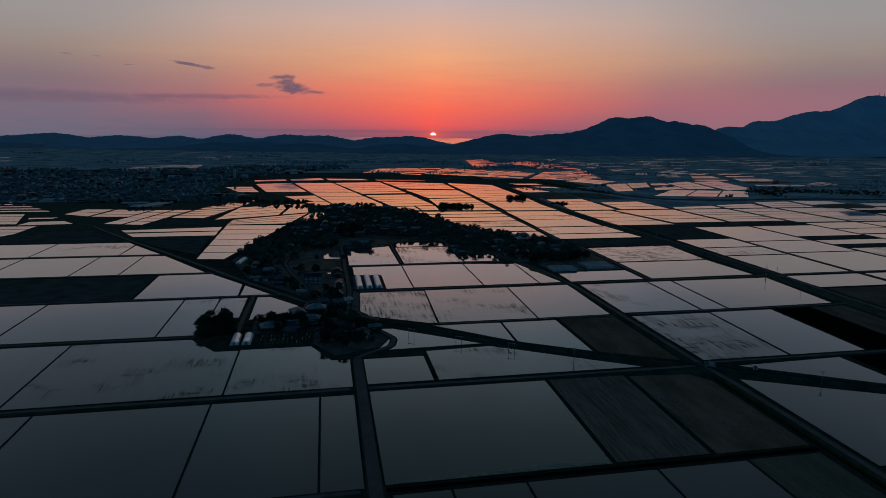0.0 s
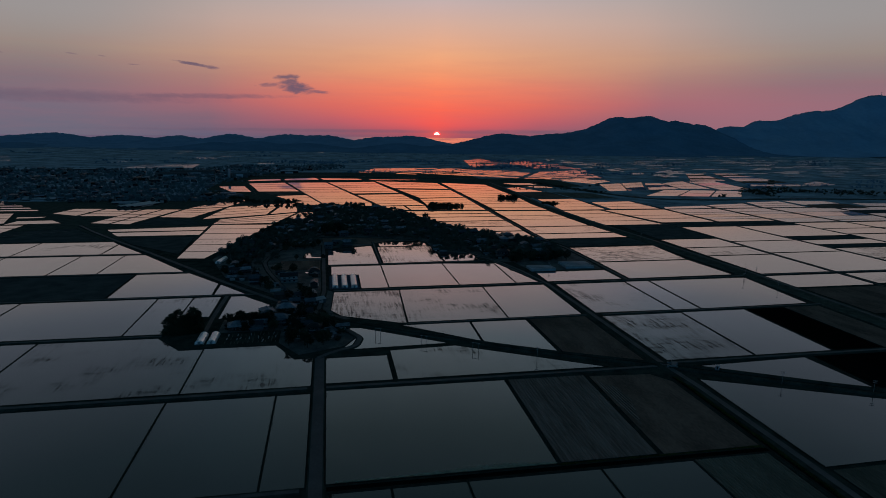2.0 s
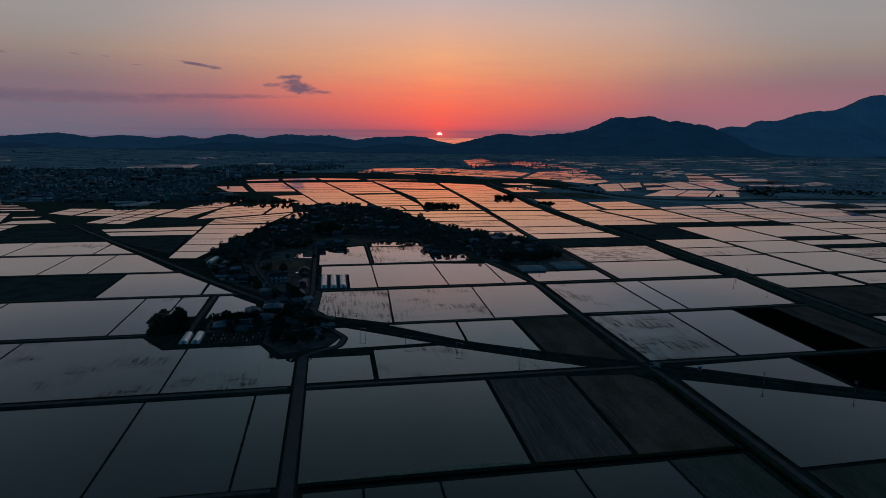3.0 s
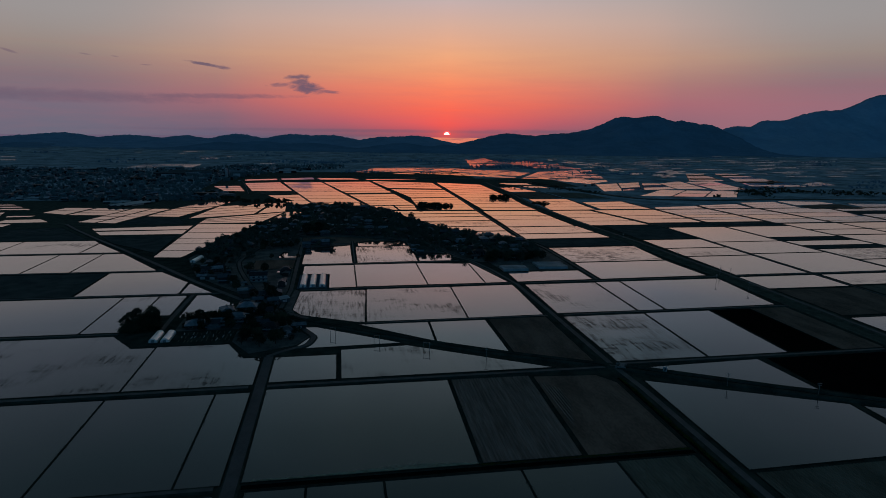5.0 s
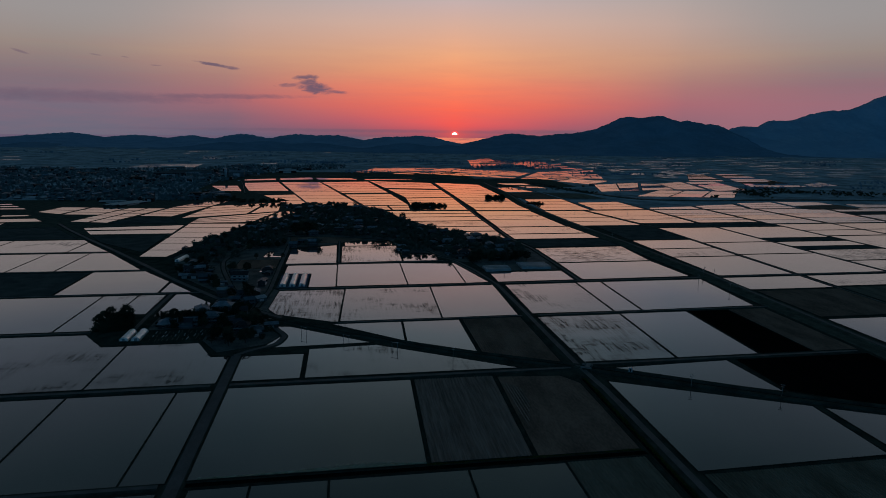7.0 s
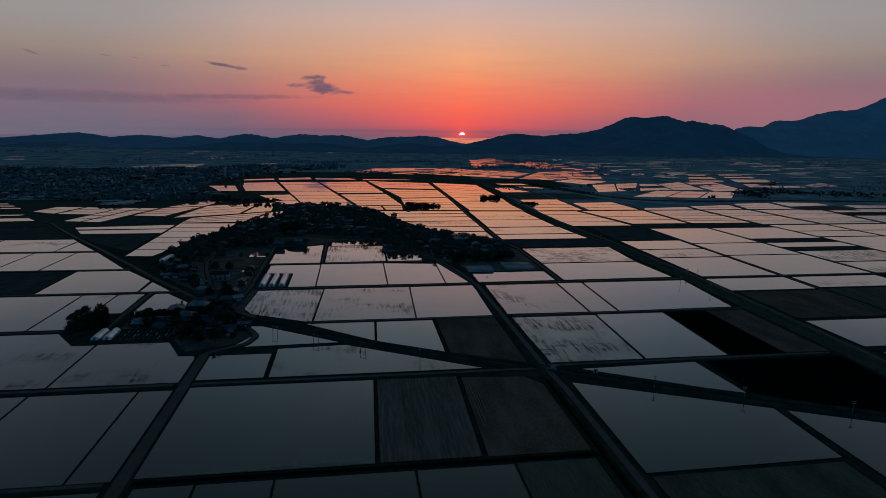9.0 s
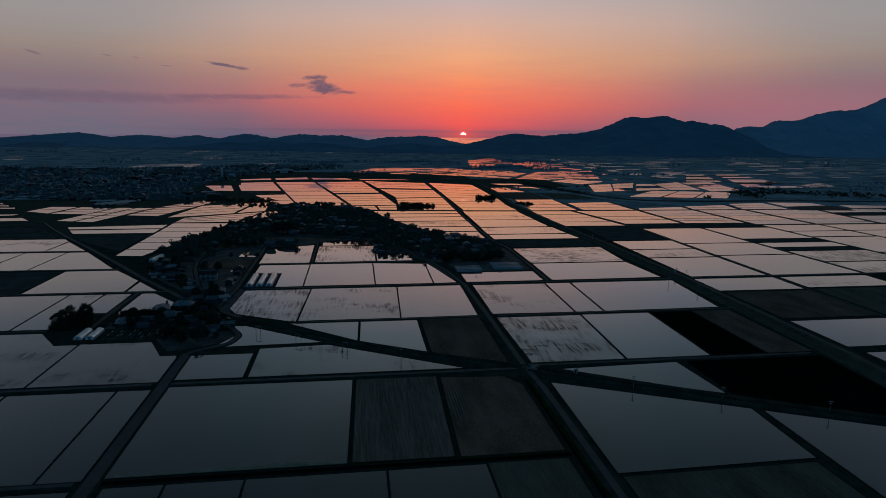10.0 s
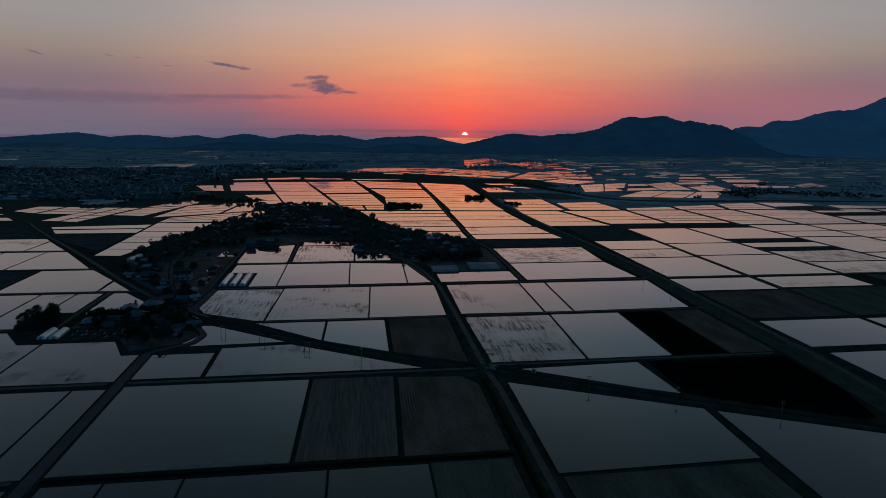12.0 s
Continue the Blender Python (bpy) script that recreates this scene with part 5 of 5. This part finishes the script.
for x0, x1, y0, n, s in ((186, 246, 781, 17, 1.0), (354, 392, 905, 11, 1.0), (410, 442, 803, 9, 0.7), 
                         (960, 1160, 975, 44, 1.1), (560, 576, 1130, 4, 0.8), (-250, -175, 1015, 14, 1.1), (592, 640, 1000, 6, 0.6), (1258, 1274, 1256, 5, 1.1), (858, 872, 904, 4, 0.9)):
    rnd = random.Random(int(x0 + y0))
    if x1 - x0 < 65 and y0 < 920:
        islet(x0, x1, y0, 4.5)
    for i in range(n):
        if y0 > 950 or x0 > 850:
            leafy(far_grove, rnd, x0 + (x1 - x0) * (i + rnd.random()) / n, y0 + rnd.uniform(-4, 4), s * rnd.uniform(3.5, 6.5), s * 4.6, 150)
            continue
        copy_scaled(("tree", 4), TREES[4], (x0 + (x1 - x0) * (i + 0.2 + 0.6 * rnd.random()) / n, y0 + rnd.uniform(-4, 4)), rnd.uniform(0, 360), s * rnd.uniform(0.5, 1.3))
rnd = random.Random(41)
for line, n, deep, tall in (([(-222, 995), (-173, 919), (-133, 863), (-80, 846), (-48, 858)], 90, 9, 7.5), ([(962, 905), (1010, 985), (1110, 1010), (1190, 960), (1330, 905)], 150, 30, 8.0), ([(1180, 930), (1420, 890), (1700, 880)], 90, 16, 6.5),
                            ([(440, 1162), (520, 1085), (628, 985)], 22, 3, 5.0)):
    for i in range(n):
        f = (i + rnd.random()) / n * (len(line) - 1)
        q = Vector(line[int(f)]).lerp(Vector(line[int(f) + 1]), f % 1)
        leafy(far_grove, rnd, q.x + rnd.gauss(0, deep * 0.5), q.y + rnd.gauss(0, deep), tall * rnd.uniform(0.5, 1.15), tall * rnd.uniform(0.4, 0.75), 120)
tagged(part("far_groves", far_grove, "leaf"), "dark low groves among the far paddies", "trees", kind="stuff")
for i in range(26):
    f = i / 26
    copy_scaled(("tree", 3), TREES[3], (540 + 76 * f + (i % 3) * 0.8, 1236 - 262 * f), 53 * i, 1.1 + 0.2 * (i % 3))
for x, y, k in ((1020, 972, 0), (1060, 968, 1), (1110, 975, 2), (1170, 966, 0), (1230, 970, 1), (1290, 975, 2), (660, 1150, 4), (684, 1160, 1), (1040, 1000, 4), (1085, 995, 5), (1135, 985, 0), (1190, 940, 1), (1245, 925, 4), (1310, 915, 5), (1000, 945, 1), (1380, 900, 0), (1450, 905, 4)):
    place(("house", k), HOUSES[k], pose(x, y, 0, 0, 0, 15 * k))

# greenhouses and their yards
for x in (6.5, 15.0, 23.5):
    greenhouse("long white film greenhouse beside a flooded paddy", 5.6, 40, 3.0, "film", "white greenhouses", (x + 3, 215, 0.2))
bm = bmesh.new()
box(bm, 4.5, 31, 212, 262, 0.0, 0.2, 0.15)
tagged(part("greenhouse_yard", bm, "tarp"), "blue ground sheet under the greenhouses", "ground sheet")
for x in (-79.5, -72.0):
    greenhouse("short white film greenhouse beside a lane", 5.6, 18, 2.8, "film", "white greenhouses", (x, 81.5, 0.3))
greenhouse("white film greenhouse beside garden trees at the village edge", 5.4, 24, 3.0, "film", "white greenhouses", (-109, 331, 0.2, 0, 0, -9))
for i in range(3):
    greenhouse("row greenhouse with clouded film by the village edge", 5.6, 26, 2.7, "film_dull", "clouded greenhouses", (231, 258 + 6.3 * i, 0.1, 0, 0, 90))
for i in range(4):
    greenhouse("row greenhouse with clouded film by the village edge", 5.6, 30, 2.7, "film_dull", "clouded greenhouses", (275, 264 + 6.3 * i, 0.1, 0, 0, 86))
for i in range(3):
    greenhouse("small pipe-frame greenhouse with clouded film in a yard", 3.8, 9, 2.2, "film_dull", "clouded greenhouses", (-57 + 5.5 * i, 240 - 14 * i, 0.1, 0, 0, -84))
bm = bmesh.new()
box(bm, -90, -29, 76, 104, 0.0, 0.35, 0.3)
tagged(part("nursery_yard", bm, "grass"), "green yard of seedling beds and garden plots", "yard")
rnd = random.Random(8)
for i in range(36):
    x, y = -64 + 2.9 * (i % 12) + 1.4 * rnd.random(), 79 + 7.5 * (i // 12) + 2.5 * rnd.random()
    bm = bmesh.new()
    box(bm, -0.3, 0.3, 0, 2.4 + 3.2 * rnd.random(), 0, 0.45, 0.1)
    bed = part("seedling_bed", bm, "film_dull" if rnd.random() < 0.4 else "green")
    bed.matrix_basis = pose(x, y, 0.34, 0, 0, rnd.gauss(0, 4))
    tagged(bed, "narrow seedling bed under clouded film", "plant bed", "seedling beds")

# houses and sheds crowded along the village streets
for x, y, k, turn in ((-44, 232, 5, 10), (-36, 216, 5, -6), (-78, 378, 3, 12), (-84, 366, 4, 4), (-23, 166, 3, 8), (-30, 156, 0, -4), (-11, 163, 3, 14), (-13, 134, 1, 6), (-30, 138, 2, -8), (-12, 104, 3, 16), (3, 92, 2, 30),
                      (-76, 284, 1, 20), (-9, 264, 4, 88), (-8, 240, 5, 84), (-9, 222, 3, 90), (-16, 196, 5, 20), (-20, 184, 3, 24), (-66, 262, 4, 34), (-78, 300, 2, 28), (-92, 306, 5, 38)):
    place(("house", k), HOUSES[k], pose(x, y, 0, 0, 0, turn)).scale = (0.8, 0.8, 0.8)

# larger buildings
hall = farmhouse("pale two-storey building with a dark flat-pitched roof", 7.4, 4.4, 2, "gable", "roof", "wall_pale", name="village_hall", group="")
hall.matrix_basis = pose(-32, 246, 0, 0, 0, 2)
for x, y, sx, turn, roof in ((-10, 280, 5, 88, "roof_metal"), (222, 452, 7, 70, "roof_pale"), (-88, 392, 7, 20, "roof_metal"), (-4, 172, 4, 30, "roof_pale")):
    s = shed("farm shed with a pale sheet roof" if roof == "roof_pale" else "farm shed with a dull sheet roof", sx, 4.0, 3.4, roof, "wall")
    s.matrix_basis = pose(x, y, 0, 0, 0, turn)
field("water", [(-24, 346), (-4, 346), (-4, 352), (-14, 354), (-15, 376), (-21, 376), (-24, 358)], 0.8, 0.3)
field("soil", rect(-46, -4, 290, 334), 0.8, 0.3)
field("water", rect(-19, -8, 276, 282), 0.5, 0.2)
field("soil", [(-3, 436), (56, 422), (92, 450), (40, 474), (-5, 470)], 0.8, 0.3)
for x, y, s in ((0, 486, 1.35), (8, 490, 1.5), (15, 486, 1.45), (23, 488, 1.3), (-8, 416, 0.7), (-24, 398, 0.8), (-34, 402, 0.8), (-44, 396, 0.9), (-14, 400, 0.7), (-44, 384, 0.7), (-2, 338, 0.5), (-30, 340, 0.5)):
    copy_scaled(("tree", 1), TREES[1], (x, y), 31 * x + y, s)
for x, y, sx, sy, h, turn, roof in ((40, 544, 10, 4, 4, -4, "roof_pale"), (64, 592, 14, 4, 4, 8, "roof_pale"), (14, 752, 13, 8, 4, 0, "roof_metal")):
    s = shed("long low works shed with a dull sheet roof", sx, sy, h, roof, "wall")
    s.matrix_basis = pose(x, y, 0, 0, 0, turn)
bm = bmesh.new()
box(bm, -38, 2, 208, 240, 0.0, 0.25, 0.15)
tagged(part("village_yard", bm, "gravel"), "bare gravel yard in front of the buildings", "yard")

# power poles
for x, y in ((37, 83), (66, 63), (97, 45)):
    pole("double concrete power pole beside the canal", 5.6, True, (x, y, 0.2, 0, 0, -32))
for x, y in ((132, 26), (258, -33), (398, 192), (416, 214), (422, 222), (428, 214), (408, 158), (300, -52), (345, -75), (226, 262), (420, 300), (412, 420), (400, 560),
             (300, 712), (340, 711), (380, 709), (470, 710), (520, 709), (570, 708), (630, 709), (700, 708), (250, 716), (210, 720)):
    pole("single concrete power pole beside the fields", 7.5, False, (x, y, 0.2, 0, 0, (x * 7) % 60 - 30))


# ---------------------------------------------------------------- the town and far things
TOWN = [(-1250, 1840), (-700, 1780), (-400, 1780), (-330, 1960), (60, 1990), (60, 1780), (-130, 1650), (-225, 1400), (-262, 1200), (-262, 1050), (-215, 1040), (-172, 960), (-206, 884), (-330, 884), (-430, 880), (-620, 940), (-1000, 960), (-1700, 1000), (-2000, 1900)]


def town():
    """A small town west of the paddies: houses in loose rows with trees between them."""
    rnd = random.Random(33)
    far = bmesh.new()
    far_roof = bmesh.new()
    taken = []
    for n in range(4200):
        p = (rnd.uniform(-1900, 60), 890 + 1100 * rnd.random() ** 1.5)
        if not inside(p, TOWN) or noise.noise((p[0] / 90, p[1] / 120, 4.2)) < -0.18 or any((p[0] - q[0]) ** 2 + (p[1] - q[1]) ** 2 < 300 for q in taken[-400:]):
            continue
        taken.append(p)
        if len(taken) <= 290 and p[0] > -900:
            k = rnd.choice((6, 6, 7, 7, 7, 8))
            place(("house", k), TOWN_HOUSES[k - 6], pose(*p, 0, 0, 0, rnd.choice((0, 90)) + rnd.gauss(0, 12)))
        else:
            big = rnd.random() < 0.10
            w, d, h = (rnd.uniform(8, 18), rnd.uniform(5, 8), rnd.uniform(4, 7)) if big else (rnd.uniform(2.6, 5.2), rnd.uniform(2.4, 4.0), rnd.uniform(2.6, 5.2))
            turn = Matrix.Rotation(rnd.choice((0.1, 1.67)) + rnd.gauss(0, 0.2), 3, "Z")
            for bm, args in ((far, (-w, w, -d, d, 0, h)), (far_roof, (-w - 0.5, w + 0.5, -d - 0.5, d + 0.5, h, h + (0.8 if big else 1.6), min(2.2, d * 0.7)))):
                n = len(bm.verts)
                box(bm, *args)
                bm.verts.ensure_lookup_table()
                for v in bm.verts[n:]:
                    v.co = turn @ v.co + Vector((*p, 0))
    walls = part("town_outskirts", far, "wall_town")
    tagged(walls, "far grey houses of the town's outskirts", "houses", kind="stuff")
    roofs = part("town_roofs", far_roof, "roof_town")
    tagged(roofs, "far dark hip roofs of the town's outskirts", "roofs", kind="stuff")


TOWN_HOUSES = [
    lambda: farmhouse("town house with a dark hip roof", 4.8, 3.8, 2, "hip", "roof", "wall", False, "town houses", name="town_house"),
    lambda: farmhouse("town house with a dull sheet-metal roof", 5.0, 3.4, 2, "gable", "roof_metal", "wall", False, "town houses", name="town_house"),
    lambda: farmhouse("town house with pale walls and a tiled roof", 4.4, 3.4, 2, "gable", "roof", "wall_pale", False, "town houses", name="town_house"),
]
town()
for x, y, sx, sy, h, k in ((-354, 861, 22, 5, 2.6, "roof_pale"), (-331, 834, 36, 4, 2.6, "roof_pale"), (-321, 830, 34, 4, 2.6, "roof_pale"), (-311, 828, 30, 4, 2.6, "roof_pale"), (-296, 878, 7, 6, 6, "roof_metal"), (-522, 928, 27, 6, 2.6, "roof_pale"), (-530, 950, 8, 6, 6, "roof_metal"), (-112, 1610, 26, 9, 7, "roof_pale"), (-420, 1480, 40, 10, 9, "roof_metal"),
                           (-380, 1560, 60, 9, 9, "roof_metal"), (-235, 1450, 20, 12, 14, "roof_metal"), (-700, 1660, 30, 10, 9, "roof_pale"), (-480, 1740, 34, 9, 8, "roof_pale"), (-120, 1740, 26, 12, 10, "roof_metal")):
    s = shed("large works building with a long sheet-metal roof", sx, sy, h, k, "wall", "works buildings")
    s.matrix_basis = pose(x, y, 0, 0, 0, 62 if sy == 4 else 6)
bm = bmesh.new()
box(bm, -3, 3, -3, 3, 0, 24)
tower = part("chimney_block", bm, "roof_pale")
tower.matrix_basis = pose(-262, 1440, 0)
tagged(tower, "tall pale block standing over the town", "tower")


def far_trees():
    """Trees and copses between the town's houses and over the far plain."""
    rnd = random.Random(5)
    bm = bmesh.new()
    spots = []
    while len(spots) < 5200:
        p = (rnd.uniform(-1900, 60), 886 + 1100 * rnd.random() ** 1.5)
        if inside(p, TOWN):
            spots.append((*p, 1.0))
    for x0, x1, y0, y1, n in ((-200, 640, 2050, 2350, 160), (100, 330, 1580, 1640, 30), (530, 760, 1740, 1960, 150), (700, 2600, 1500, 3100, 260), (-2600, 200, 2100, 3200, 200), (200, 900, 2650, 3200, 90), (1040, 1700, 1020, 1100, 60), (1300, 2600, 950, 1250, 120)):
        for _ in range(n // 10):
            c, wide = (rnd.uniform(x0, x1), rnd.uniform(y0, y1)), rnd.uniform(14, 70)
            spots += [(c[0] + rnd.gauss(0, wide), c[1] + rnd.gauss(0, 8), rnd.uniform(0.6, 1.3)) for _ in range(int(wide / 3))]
    wood = bmesh.new()
    for i, (x, y, s) in enumerate(spots):
        h, w = s * rnd.uniform(4, 9), s * rnd.uniform(2.4, 4.5)
        for _ in range(34):
            q, e = rnd.random() * 6.283, rnd.random()
            p = Vector((x + w * math.cos(q) * rnd.random(), y + w * math.sin(q) * rnd.random(), h * (0.15 + 0.85 * e) * (0.8 + 0.3 * rnd.random())))
            a = Vector((rnd.gauss(0, 1), rnd.gauss(0, 1), rnd.gauss(0, 0.8))).normalized() * rnd.uniform(0.8, 1.7)
            c = a.orthogonal().normalized() * a.length * 0.7
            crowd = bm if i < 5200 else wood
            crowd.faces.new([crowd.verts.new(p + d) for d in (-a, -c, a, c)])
    # the far copses share the hillside's colour, with its painted haze
    tagged(part("plain_copses", wood, "hazed_forest_dark"), "copses scattered over the far plain, haze in their bluish colour", "trees", kind="stuff")
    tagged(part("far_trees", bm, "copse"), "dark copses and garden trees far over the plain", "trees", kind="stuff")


far_trees()

# masts on the highest mountain
for x, h in ((3040, 34), (3075, 26)):
    bm = bmesh.new()
    rod(bm, (0, 0, 0), (0, 0, h), 2.2, 0.8)
    box(bm, -4, 4, -0.6, 0.6, h * 0.7, h * 0.76)
    mast = part("summit_mast", bm, "steel")
    mast.matrix_basis = VIEW @ pose(x, 4600, 408)
    tagged(mast, "slim transmitter mast on the mountain top", "mast", "summit masts")


# ---------------------------------------------------------------- sluice and control hut at the canal junction
def sluice(at):
    """A concrete sluice: two side walls with a deck between them, a steel gate and its hoist frame."""
    ob = thing("sluice_gate", "weathered concrete sluice with a steel gate across the canal", "sluice", at=at)
    for x in (-2.6, 2.6):
        bm = bmesh.new()
        box(bm, x - 0.35, x + 0.35, -3.2, 3.2, -0.2, 1.7, 0.05)
        part("side_wall", bm, "concrete", ob)
    bm = bmesh.new()
    box(bm, -3.4, 3.4, -2.2, 0.6, 1.7, 2.0, 0.04)
    part("deck", bm, "concrete", ob)
    bm = bmesh.new()
    box(bm, -2.2, 2.2, 0.75, 0.87, 0.1, 1.6)
    part("gate", bm, "roof_metal", ob)
    for x in (-2.2, 2.2):
        bm = bmesh.new()
        box(bm, x - 0.1, x + 0.1, 0.7, 0.95, 1.6, 3.4)
        part("hoist_post", bm, "concrete", ob)
    bm = bmesh.new()
    box(bm, -2.4, 2.4, 0.65, 1.0, 3.4, 3.65)
    part("hoist_beam", bm, "concrete", ob)


def control_hut(at):
    """A small white hut on the canal bank."""
    ob = thing("control_hut", "small white sluice control hut on the canal bank", "hut", at=at)
    bm = bmesh.new()
    box(bm, -1.1, 1.1, -0.9, 0.9, -0.3, 2.1)
    part("wall", bm, "wall_pale", ob)
    bm = bmesh.new()
    box(bm, -1.3, 1.3, -1.1, 1.1, 2.1, 2.3, 0.04)
    part("roof", bm, "roof_pale", ob)
    bm = bmesh.new()
    box(bm, -0.4, 0.4, -0.96, -0.88, 0.0, 1.8)
    part("door", bm, "glass", ob, "dark door")


sluice((209.5, 0.5, 0.3, 0, 0, 60))
control_hut((233, -9.3, 1.1, 0, 0, -28))
